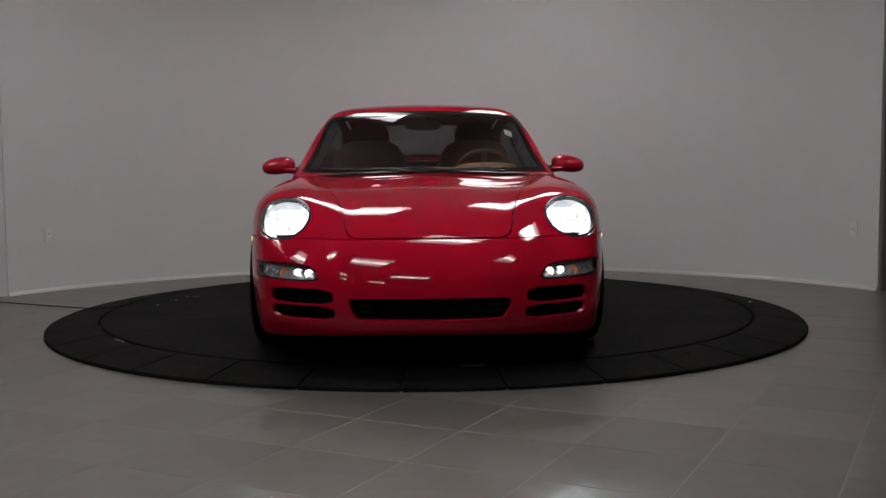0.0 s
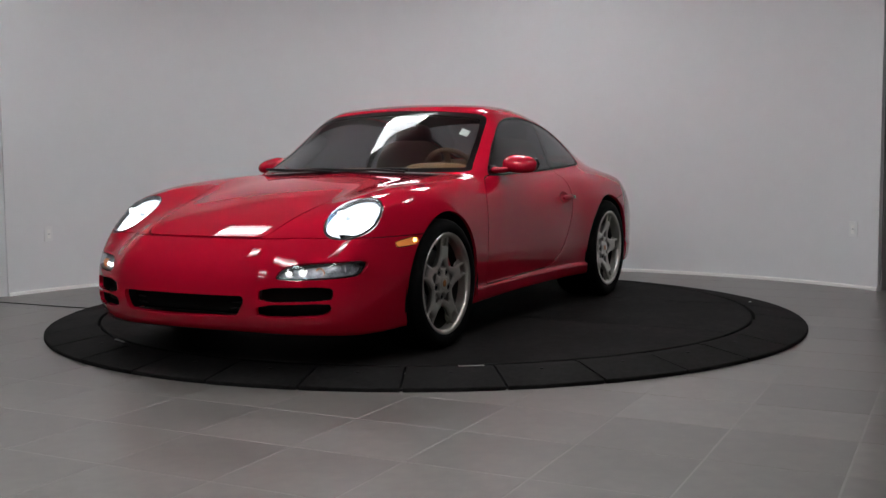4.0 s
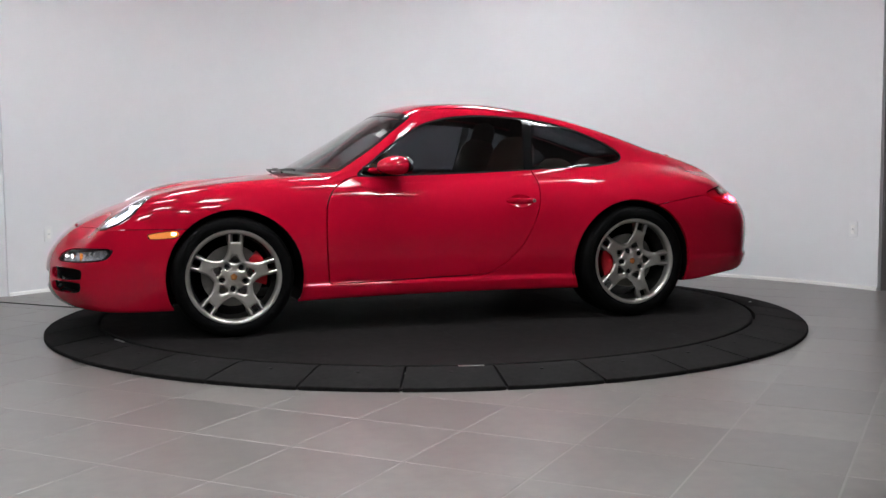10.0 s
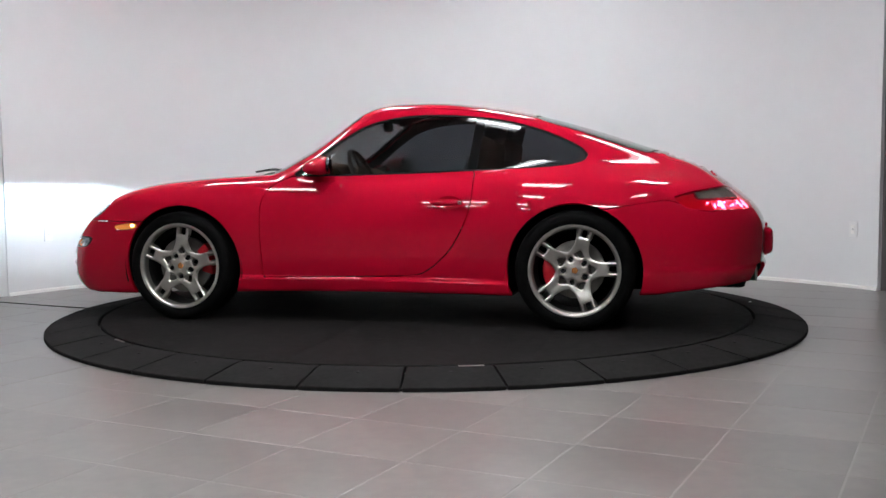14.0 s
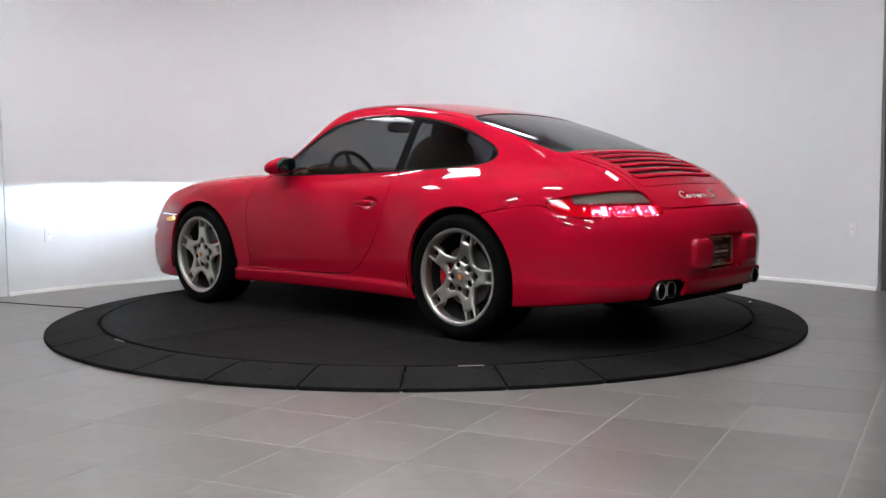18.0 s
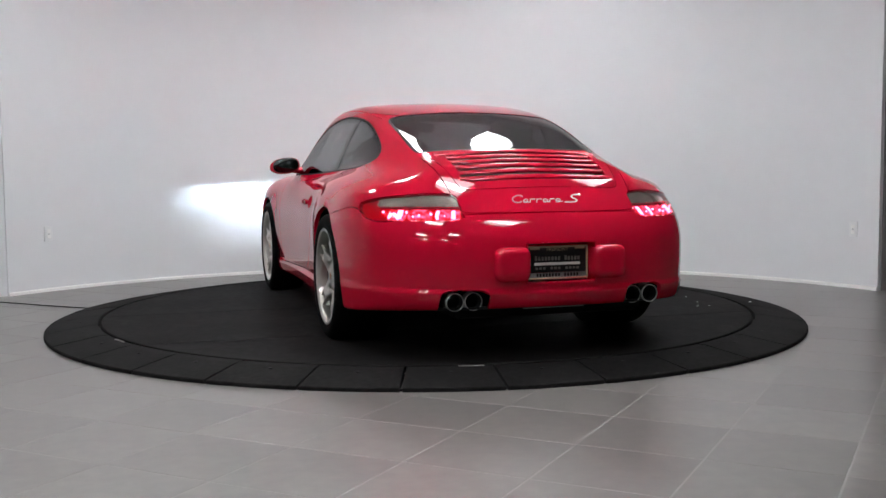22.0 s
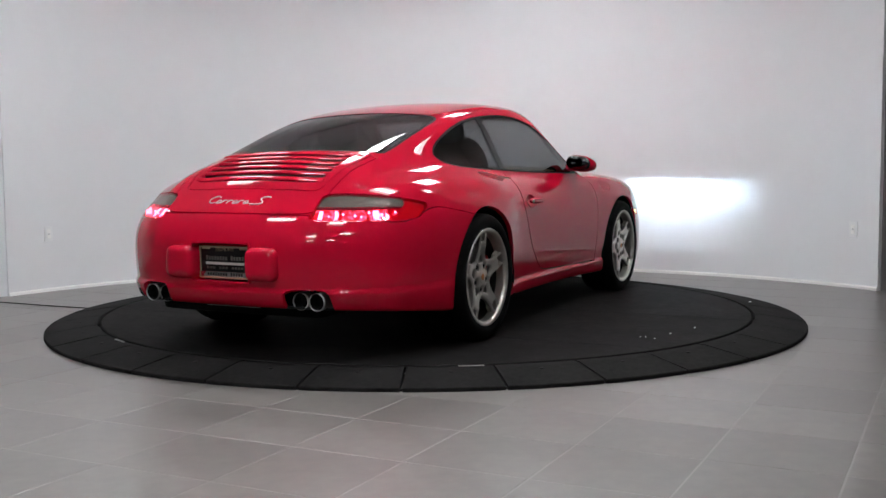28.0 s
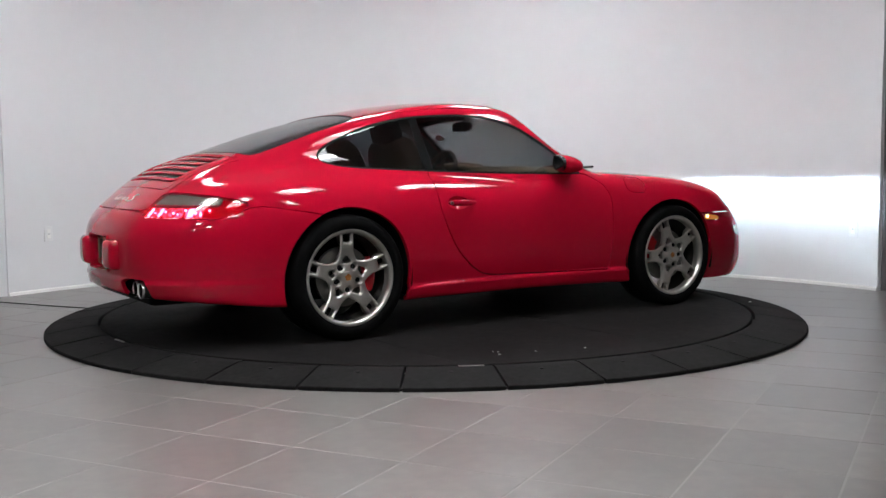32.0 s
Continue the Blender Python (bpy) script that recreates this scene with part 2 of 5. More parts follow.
def smax(a, b, k):
    h = np.maximum(k - np.abs(a - b), 0) / k
    return np.maximum(a, b) + h ** 3 * k / 6


def smin(a, b, k):
    return -smax(-a, -b, k)


def step(x, lo, hi):
    q = np.clip((np.asarray(x, float) - lo) / (hi - lo), 0, 1)
    return q ** 3 * (q * (6 * q - 15) + 10)


def outline(pts, rounds=2):
    """A closed outline with its corners cut round."""
    q = np.array(pts, float)
    for _ in range(rounds):
        nx = np.roll(q, -1, axis=0)
        q = np.stack([q * 0.8 + nx * 0.2, q * 0.2 + nx * 0.8], 1).reshape(-1, 2)
    return q


def inside(px, py, poly):
    """Signed distance to a closed outline, below zero inside."""
    best, odd = np.full(len(px), 1e9), np.zeros(len(px), bool)
    for (ax, ay), (bx, by) in zip(poly, np.roll(poly, -1, axis=0)):
        dx, dy = bx - ax, by - ay
        q = np.clip(((px - ax) * dx + (py - ay) * dy) / (dx * dx + dy * dy + 1e-12), 0, 1)
        best = np.minimum(best, (px - ax - q * dx) ** 2 + (py - ay - q * dy) ** 2)
        cross = ((ay > py) != (by > py)) & (px < (bx - ax) * (py - ay) / (by - ay + 1e-15) + ax)
        odd ^= cross
    d = np.sqrt(best)
    return np.where(odd, -d, d)


def tidy(A, T):
    used, inv = np.unique(T, return_inverse=True)
    return A[used], inv.reshape(-1, 3)


def keep(A, T, g):
    """The side of a triangle sheet where g < 0, cut clean along g = 0."""
    if len(T) == 0:
        return A, T
    s = g < 0
    c = s[T].sum(1)
    out = [T[c == 3]]
    B, base = [A], len(A)
    for want in (1, 2):
        M = T[c == want]
        if len(M) == 0:
            continue
        k = np.argmax(s[M] if want == 1 else ~s[M], axis=1)
        idx = (k[:, None] + np.arange(3)) % 3
        M = np.take_along_axis(M, idx, 1)
        a, b, d = M.T
        lo = np.concatenate([np.stack([a, b], 1), np.stack([a, d], 1)])
        key = np.sort(lo, 1)
        uniq, inv = np.unique(key, axis=0, return_inverse=True)
        inv = inv.ravel()
        g0, g1 = g[uniq[:, 0]], g[uniq[:, 1]]
        w = np.clip(g0 / (g0 - g1), 0.001, 0.999)[:, None]
        B.append(A[uniq[:, 0]] * (1 - w) + A[uniq[:, 1]] * w)
        ab, ad = base + inv[:len(M)], base + inv[len(M):]
        base += len(uniq)
        if want == 1:
            out.append(np.stack([a, ab, ad], 1))
        else:
            out += [np.stack([ab, b, d], 1), np.stack([ab, d, ad], 1)]
    return tidy(np.concatenate(B), np.concatenate(out))


def rim_edges(T):
    e = np.concatenate([T[:, [0, 1]], T[:, [1, 2]], T[:, [2, 0]]])
    key = np.sort(e, 1)
    _, first, count = np.unique(key, axis=0, return_index=True, return_counts=True)
    return e[first[count == 1]]


def shell(name, A, T, depth, mats, parent, label="", mirror=False, both=False, sink=0.0):
    """A sheet with thickness: outer skin with its own normals, rim and inner skin. mirror: on the other side; both: on both sides, joined."""
    verts, faces, norms, fm = [], [], [], []
    n = len(A)
    for side in ((1, -1) if both else ((-1,) if mirror else (1,))):
        flip = np.array([1, side, 1])
        P, N = A[:, :3] * flip, A[:, 3:6] * flip
        N = N / np.maximum(np.linalg.norm(N, axis=1, keepdims=True), 1e-9)
        P = P - N * sink
        tri = T if side == 1 else T[:, ::-1]
        n0 = sum(len(v) for v in verts)
        Q = P - N * depth
        verts += [P, Q]
        ids = np.arange(2 * n) + n0
        if n0:
            on_mid = np.concatenate([np.abs(A[:, 1]) < 1e-5] * 2)
            ids[on_mid] = np.arange(2 * n)[on_mid]
        up, low = ids[:n], ids[n:]
        faces += [up[tri], low[tri[:, ::-1]]]
        norms += [N[tri].reshape(-1, 3), -N[tri[:, ::-1]].reshape(-1, 3)]
        fm += [np.zeros(len(tri), int), np.full(len(tri), 1)]
        E = rim_edges(T)
        mid = (np.abs(A[E[:, 0], 1]) < 1e-5) & (np.abs(A[E[:, 1], 1]) < 1e-5)
        E = E[~mid]
        if len(E):
            e0, e1 = (E[:, 0], E[:, 1]) if side == 1 else (E[:, 1], E[:, 0])
            fn = np.cross(Q[e0] - P[e0], P[e1] - P[e0])
            fn = fn / np.maximum(np.linalg.norm(fn, axis=1, keepdims=True), 1e-9)
            faces += [np.stack([up[e1], up[e0], low[e0]], 1), np.stack([up[e1], low[e0], low[e1]], 1)]
            norms += [np.repeat(fn, 3, axis=0)] * 2
            fm += [np.zeros(2 * len(E), int)]
    V, F = np.concatenate(verts), np.concatenate(faces)
    used, inv = np.unique(F, return_inverse=True)
    mats = mats if isinstance(mats, (list, tuple)) else [mats, mats]
    return mesh_object(name, V[used], inv.reshape(-1, 3), mats, parent, label, np.concatenate(fm), np.concatenate(norms))

# ---- the room ----
WALL_C, WALL_R = (0.055, -0.745), 3.76


def wall_point(deg, r=WALL_R):
    a = radians(deg)
    return Vector((WALL_C[0] + r * math.cos(a), WALL_C[1] + r * math.sin(a), 0))


def build_room():
    # the curved wall
    a0, a1, n = 28.0, 149.1, 72
    bm = bmesh.new()
    cols = []
    for i in range(n + 1):
        d = a0 + (a1 - a0) * i / n
        p, q = wall_point(d), wall_point(d, WALL_R + 0.14)
        cols.append([bm.verts.new((v.x, v.y, z)) for v in (p, q) for z in (0, CEILING_Z)])
    for a, b in zip(cols, cols[1:]):
        bm.faces.new((a[0], a[1], b[1], b[0]))
        bm.faces.new((a[2], b[2], b[3], a[3]))
        bm.faces.new((a[1], a[3], b[3], b[1]))
    for c in (cols[0], cols[-1]):
        bm.faces.new((c[0], c[2], c[3], c[1]))
    tagged(part("wall_curved", bm, WALL, smooth=30), "smooth white painted curved showroom backdrop wall", "wall", kind="structure")
    # its thin skirting
    bm = bmesh.new()
    prof = [(0.0, 0.0), (-0.014, 0.0), (-0.014, 0.022), (-0.006, 0.030), (0.0, 0.030)]
    rows = []
    for i in range(n + 1):
        d = a0 + (a1 - a0) * i / n
        rows.append([bm.verts.new((*wall_point(d, WALL_R + r - 0.001).xy, z)) for r, z in prof])
    for a, b in zip(rows, rows[1:]):
        for k in range(len(prof) - 1):
            bm.faces.new((a[k], a[k + 1], b[k + 1], b[k]))
    for c in (rows[0], rows[-1]):
        bm.faces.new(c)
    tagged(part("baseboard", bm, TRIM), "narrow glossy white skirting along the curved wall", "skirting", kind="structure")
    # side walls beyond the ends of the curve, and the rest of the hall
    def upright(name, p, q, thick, mat, label):
        p, q = Vector(p), Vector(q)
        d = (q - p)
        ang = math.degrees(math.atan2(d.y, d.x))
        bm = bmesh.new()
        mid = (p + q) / 2
        box(bm, pose(mid.x, mid.y, CEILING_Z / 2, 0, 0, ang), (d.length, thick, CEILING_Z), 0.004)
        tagged(part(name, bm, mat), label, "wall", kind="structure")
    e0, e1 = wall_point(a0), wall_point(a1)
    upright("wall_east", (e0.x + 0.03, e0.y + 0.062), (e0.x + 3.2, e0.y + 0.2), 0.12, GREY_WALL, "dark grey wall beside the curved backdrop")
    upright("wall_west", (e1.x - 0.02, e1.y + 0.07), (e1.x - 2.4, e1.y - 1.5), 0.12, WALL, "white wall beside the curved backdrop")
    upright("wall_east_far", (6.4, 2.0), (6.4, -11.5), 0.12, GREY_WALL, "plain grey side wall of the hall")
    upright("wall_west_far", (-6.1, 2.0), (-6.1, -11.5), 0.12, GREY_WALL, "plain grey side wall of the hall")
    upright("wall_back", (-6.2, -11.5), (6.5, -11.5), 0.12, GREY_WALL, "plain grey back wall of the hall")
    # ceiling
    bm = bmesh.new()
    box(bm, pose(0.1, -4.0, CEILING_Z + 0.05), (13.2, 15.6, 0.1))
    tagged(part("ceiling", bm, CEIL), "plain white ceiling of the hall", "ceiling", kind="structure")
    # subfloor with the pale joints
    bm = bmesh.new()
    box(bm, pose(0.1, -4.0, -0.0479), (13.2, 15.6, 0.1))
    tagged(part("floor", bm, GROUT), "large grey stone-look tiles with pale joints", "floor", kind="structure")


def outlet(deg, z):
    p = wall_point(deg, WALL_R - 0.001)
    m = Matrix.Translation((p.x, p.y, z)) @ pose(0, 0, 0, 0, 0, deg + 90)
    ob = tagged(new("wall_outlet"), "white plastic duplex socket on the curved wall", "outlet", group="outlets on the wall")
    ob.matrix_basis = m
    bm = bmesh.new()
    box(bm, pose(0, 0.004, 0), (0.072, 0.008, 0.117), 0.003)
    part("cover_plate", bm, PLATE, ob)
    for k in (-1, 1):
        bm = bmesh.new()
        box(bm, pose(0, 0.009, k * 0.021), (0.034, 0.006, 0.028), 0.003)
        part("socket", bm, TRIM, ob)
    bm = bmesh.new()
    box(bm, pose(0, 0.009, 0), (0.006, 0.004, 0.006), 0.001)
    part("screw", bm, STEEL, ob)
    return ob


TILE_TURN, TILE_U, TILE_V = -27.4, 1.04, -2.16


def floor_tiles():
    """Square tiles along the building's axes."""
    L, W, gap, H = 0.441, 0.441, 0.005, 0.0066
    floor = bpy.data.objects["floor"]
    def tile_mesh():
        bm = bmesh.new()
        l, w, c = (L - gap) / 2, (W - gap) / 2, 0.0012
        lo = [bm.verts.new((x, y, 0)) for x, y in ((-l, -w), (l, -w), (l, w), (-l, w))]
        hi = [bm.verts.new((x, y, H)) for x, y in ((c - l, c - w), (l - c, c - w), (l - c, w - c), (c - l, w - c))]
        bm.faces.new(hi)
        for i in range(4):
            j = (i + 1) % 4
            bm.faces.new((lo[i], lo[j], hi[j], hi[i]))
        me = bpy.data.meshes.new("tile")
        bm.to_mesh(me)
        bm.free()
        me.materials.append(TILE)
        return me
    me = tile_mesh()
    ang = radians(TILE_TURN)
    ca, sa = math.cos(ang), math.sin(ang)
    near, far = [], []
    for i in range(-38, 38):
        for j in range(-34, 30):
            lx, ly = TILE_U + (i + 0.5) * L, TILE_V + (j + 0.5) * W
            x, y = lx * ca - ly * sa, lx * sa + ly * ca
            if abs(x - 0.1) > 6.35 or y < -11.5 or y > 3.6 or math.hypot(x, y) < 1.6:
                continue
            (near if (-2.9 < x < 2.9 and -4.6 < y < 0.4) else far).append((x, y))
    for x, y in near:
        ob = new("tile", me)
        ob.matrix_basis = Matrix.Translation((x, y, -0.004 + 0.0004 * random.random())) @ Matrix.Rotation(ang, 4, "Z")
        ob.parent = floor
    vs, fs = [], []
    v0 = np.array([v.co[:] for v in me.vertices])
    f0 = [list(p.vertices) for p in me.polygons]
    R = np.array([[ca, -sa, 0], [sa, ca, 0], [0, 0, 1]])
    for x, y in far:
        n = len(vs) * len(v0)
        vs.append(v0 @ R.T + np.array([x, y, -0.004]))
        fs += [[k + n for k in f] for f in f0]
    ob = mesh_object("floor_tiles", np.concatenate(vs), fs, TILE, floor, smooth=False)
    tagged(ob, kind="stuff")


def cord():
    bm = bmesh.new()
    tube_along(bm, [(-4.2 + 0.19 * k, 1.36 - 0.0935 * k + 0.006 * math.sin(k * 1.3), 0.0065) for k in range(11)], 0.004, 6)
    tagged(part("floor_cord", bm, PLASTIC, smooth=40), "thin dark cord lying across the floor to the turntable", "cord")


# ---- ceiling lights ----
def ceiling_light():
    ob = tagged(new("ceiling_light"), "white recessed troffer with a bright central lens", "ceiling light", group="ceiling lights")
    bm = bmesh.new()
    for k in (-1, 1):
        box(bm, pose(0, k * 0.295, -0.012), (0.604, 0.014, 0.028))
        box(bm, pose(k * 0.295, 0, -0.012), (0.014, 0.576, 0.028))
    part("frame", bm, TRIM, ob)
    for k in (-1, 1):
        bm = bmesh.new()
        box(bm, pose(0, k * 0.185, -0.006, k * -4, 0, 0), (0.575, 0.205, 0.006))
        part("diffuser", bm, PAN_GLOW, ob)
    bm = bmesh.new()
    box(bm, pose(0, 0, -0.017), (0.575, 0.15, 0.02), 0.006)
    part("lens", bm, TUBE, ob, "bright frosted central lens")
    return ob


# the last troffer is unseen, added to brighten the floor's left side
LIGHTS = ((-0.53, 1.0), (0.80, 1.45), (-1.97, 0.08), (-2.0, -1.9), (0.2, -1.3), (-0.65, -3.0), (1.15, -2.85), (1.7, -0.4),
          (-2.1, -4.7), (-0.2, -4.75), (-1.2, -6.6), (-2.9, -6.3))


def build_lights():
    first = None
    for x, y in LIGHTS:
        m = Matrix.Translation((x, y, CEILING_Z - 0.012)) @ Matrix.Rotation(radians(GRID_TURN), 4, "Z")
        if first is None:
            first = ceiling_light()
            first.matrix_basis = m
        else:
            copy_thing(first, m)


# ---- turntable ----
RING_R, DISC_R = 2.332, 2.032


def turntable():
    disc = tagged(new("turntable_disc"), "round black rubber-topped turntable platform under the car", "turntable")
    disc.location = (0, 0, 0.02)
    bm = bmesh.new()
    top = DISC_Z - 0.02
    rings = lathe(bm, [(0.5, top), (1.2, top), (1.8, top), (DISC_R - 0.021, top), (DISC_R - 0.015, top - 0.004), (DISC_R - 0.015, top - 0.035)], 160)
    cap(bm, rings[0])
    part("deck", bm, DISC, disc, smooth=30)
    # joints of the rubber panels
    for x in (0.21, -0.92):
        bm = bmesh.new()
        half = math.sqrt((DISC_R - 0.03) ** 2 - x * x)
        box(bm, pose(x, 0, top), (0.004, 2 * half, 0.0012))
        part("panel_joint", bm, LINING, disc, "thin dark joint between rubber panels")
    rng = random.Random(4)
    for k in range(5):
        bm = bmesh.new()
        a, r = radians((-110.5 if k < 3 else -97 - 7 * (k - 3)) + rng.uniform(-1.2, 1.2)), 1.76 + rng.uniform(-0.05, 0.05)
        box(bm, pose(r * math.cos(a), r * math.sin(a), top + 0.002, 0, 0, rng.uniform(0, 180)), (rng.uniform(0.005, 0.012), rng.uniform(0.003, 0.006), 0.003), 0.001, 1)
        part("crumb", bm, PAPER, disc, "small pale crumb of debris")
    ring = tagged(new("turntable_ring"), "black rubber ramp ring of wedge plates round the turntable", "ramp ring")
    seg = 32
    wide = 360 / seg
    first = None
    for k in range(seg):
        ob = None
        if first is None:
            bm = bmesh.new()
            rows = []
            m = 6
            prof = [(DISC_R + 0.004, 0.018), (DISC_R + 0.004, DISC_Z - 0.003), (DISC_R + 0.05, DISC_Z - 0.002), (DISC_R + 0.08, DISC_Z - 0.006), (RING_R - 0.004, 0.022), (RING_R, 0.018), (RING_R, 0.0)]
            for i in range(m + 1):
                a = radians((wide - 0.30) * (i / m - 0.5))
                rows.append([bm.verts.new((r * math.cos(a), r * math.sin(a), z)) for r, z in prof])
            for a, b in zip(rows, rows[1:]):
                for q in range(len(prof) - 1):
                    bm.faces.new((a[q], b[q], b[q + 1], a[q + 1]))
            for c in (rows[0], rows[-1]):
                bm.faces.new(c)
            ob = part("wedge", bm, RING, ring, smooth=25)
            first = ob
        else:
            ob = new("wedge", first.data)
            ob.parent = ring
        ob.matrix_basis = Matrix.Rotation(radians(-92.9 + wide / 2 + k * wide), 4, "Z") @ Matrix.Translation((0, 0, 0.0006 * (k % 3)))
    bm = bmesh.new()
    lathe(bm, [(DISC_R - 0.06, 0.012), (DISC_R + 0.28, 0.012), (DISC_R + 0.28, 0.003), (DISC_R - 0.06, 0.003)], 96, closed=True)
    part("ring_base", bm, LINING, ring, "black base plate under the wedges")
    # seam plates and bolts of the ring
    for deg in (-84.5, -142.5):
        a = radians(deg)
        bm = bmesh.new()
        box(bm, pose((DISC_R + 0.02) * math.cos(a), (DISC_R + 0.02) * math.sin(a), DISC_Z + 0.001, 0, 0, deg + 90), (0.12, 0.012, 0.004), 0.001, 1)
        part("seam_plate", bm, STEEL, ring, "thin bright metal seam plate")
    for k in range(seg):
        a = radians(-92.9 + wide / 2 + k * wide)
        bm = bmesh.new()
        lathe(bm, [(0.011, 0.0), (0.011, 0.002), (0.007, 0.004), (0.001, 0.004)], 10, pose((DISC_R + 0.1) * math.cos(a), (DISC_R + 0.1) * math.sin(a), DISC_Z - 0.0095))
        part("bolt", bm, PLATE if k == 8 else RUBBER, ring)
    return disc

# ---- the car: x forward, y to its left, z up, origin on the deck under the wheelbase's middle ----
TOP_MID = spline((-2.3, -2.0, -1.6, -1.2, -0.6, 0.0, 0.5, 0.8, 1.0, 1.2, 1.4, 1.6, 1.75, 1.85, 1.95, 2.03, 2.1, 2.2),
                 (0.69, 0.775, 0.835, 0.86, 0.865, 0.865, 0.868, 0.862, 0.844, 0.817, 0.783, 0.738, 0.694, 0.657, 0.609, 0.56, 0.50, 0.38))
TOP_FENDER = spline((-2.3, -2.0, -1.8, -1.6, -1.2, -0.6, 0.0, 0.5, 0.9, 1.03, 1.2, 1.36, 1.53, 1.63, 1.7, 1.765, 1.83, 1.9, 2.0),
                    (0.70, 0.79, 0.835, 0.865, 0.89, 0.872, 0.864, 0.864, 0.852, 0.843, 0.829, 0.812, 0.778, 0.744, 0.707, 0.662, 0.61, 0.55, 0.46))
WIDE = spline((-2.4, -2.0, -1.75, -1.5, -1.175, -0.96, -0.85, -0.73, -0.62, -0.35, 0.0, 0.5, 0.8, 1.175, 1.5, 1.75, 1.95, 2.2),
              (0.80, 0.865, 0.892, 0.905, 0.908, 0.902, 0.890, 0.870, 0.860, 0.852, 0.846, 0.848, 0.856, 0.874, 0.86, 0.828, 0.78, 0.70))
NOSE_PLAN = spline((0.0, 0.2, 0.4, 0.5, 0.6, 0.7, 0.78, 0.85), (0.0, 0.010, 0.048, 0.085, 0.135, 0.205, 0.31, 0.56))
NOSE_SIDE = spline((0.1, 0.16, 0.2, 0.25, 0.32, 0.38, 0.44, 0.5, 0.6, 0.7), (0.13, 0.065, 0.030, 0.006, 0.0, 0.002, 0.008, 0.026, 0.075, 0.14))
TAIL_PLAN = spline((0.0, 0.3, 0.5, 0.65, 0.72, 0.78, 0.83, 0.88, 0.93), (0.0, 0.018, 0.064, 0.146, 0.207, 0.292, 0.41, 0.60, 0.92))
TAIL_SIDE = spline((0.15, 0.22, 0.3, 0.4, 0.5, 0.58, 0.64, 0.68, 0.72, 0.78, 0.85, 0.95), (0.12, 0.07, 0.025, 0.004, 0.0, 0.012, 0.042, 0.075, 0.12, 0.19, 0.28, 0.42))
BELLY = spline((-2.3, -2.0, -1.5, -0.8, 0.8, 1.5, 1.8, 2.0, 2.15), (0.262, 0.245, 0.195, 0.18, 0.17, 0.146, 0.145, 0.158, 0.18))
ROOF = spline((1.3, 0.95, 0.785, 0.492, 0.345, 0.181, 0.09, 0.0, -0.1, -0.2, -0.345, -0.489, -0.671, -0.852, -1.034, -1.216, -1.398, -1.581, -1.7, -1.874, -2.02, -2.1, -2.2),
              (0.56, 0.78, 0.883, 1.053, 1.142, 1.232, 1.266, 1.284, 1.292, 1.294, 1.291, 1.277, 1.25, 1.216, 1.171, 1.119, 1.06, 0.998, 0.958, 0.888, 0.815, 0.765, 0.66))
CABIN = spline((0.9, 0.6, 0.3, 0.0, -0.3, -0.6, -0.9, -1.2, -1.5, -1.8, -2.1), (0.735, 0.755, 0.762, 0.746, 0.728, 0.714, 0.685, 0.636, 0.57, 0.52, 0.49))
TUCK = spline((0.1, 0.2, 0.3, 0.4, 0.5, 0.56, 0.65, 0.75, 0.85, 0.95), (0.056, 0.036, 0.019, 0.007, 0.0015, 0.0, 0.004, 0.018, 0.042, 0.075))
WHEELS = ((1.163, 0.318, 0.366), (-1.172, 0.325, 0.374))


def body_field(x, y, z):
    ridge = step(y, 0.33, 0.68)
    top = (TOP_MID(x) + 0.005 - 0.09 * y * y) * (1 - ridge) + TOP_FENDER(x) * ridge
    side = WIDE(x) - TUCK(z)
    sill = step(x, -0.95, -0.75) * (1 - step(x, 0.75, 0.92)) * (1 - step(z, 0.245, 0.275))
    side = side + 0.019 * sill + 0.016 * step(-x, 1.5, 1.75) * (1 - step(z, 0.325, 0.36))
    k_side = 0.30 + 0.12 * step(-x, 0.5, 1.3) - 0.06 * step(x, -0.2, 0.6)
    low = smax(z - top, y - side, k_side)
    low = smax(low, x - (2.168 - NOSE_PLAN(y) - NOSE_SIDE(z)), 0.12)
    ledge = 0.017 * (1 - step(z, 0.325, 0.36))
    low = smax(low, -x - (2.232 + ledge - TAIL_PLAN(y) - TAIL_SIDE(z)), 0.10)
    low = smax(low, BELLY(x) - z, 0.03)
    xs = x + (0.24 + 0.6 * np.clip(z - 0.87, 0, 0.4)) * y * y * step(x, -0.1, 0.5)
    upper = smax(z - ROOF(xs) + 0.10 * y * y, y - (CABIN(x) - 0.45 * smax(z - 0.87, -0.03 + 0 * z, 0.06)), 0.155)
    upper = smax(upper, 0.66 - z, 0.06)
    upper = smax(upper, -x - (2.222 - TAIL_PLAN(y) - TAIL_SIDE(z)), 0.05)
    blend = 0.035 + 0.20 * step(-x, 0.5, 1.38) * (1 - step(-x, 1.75, 2.15))
    return smin(low, upper, blend)


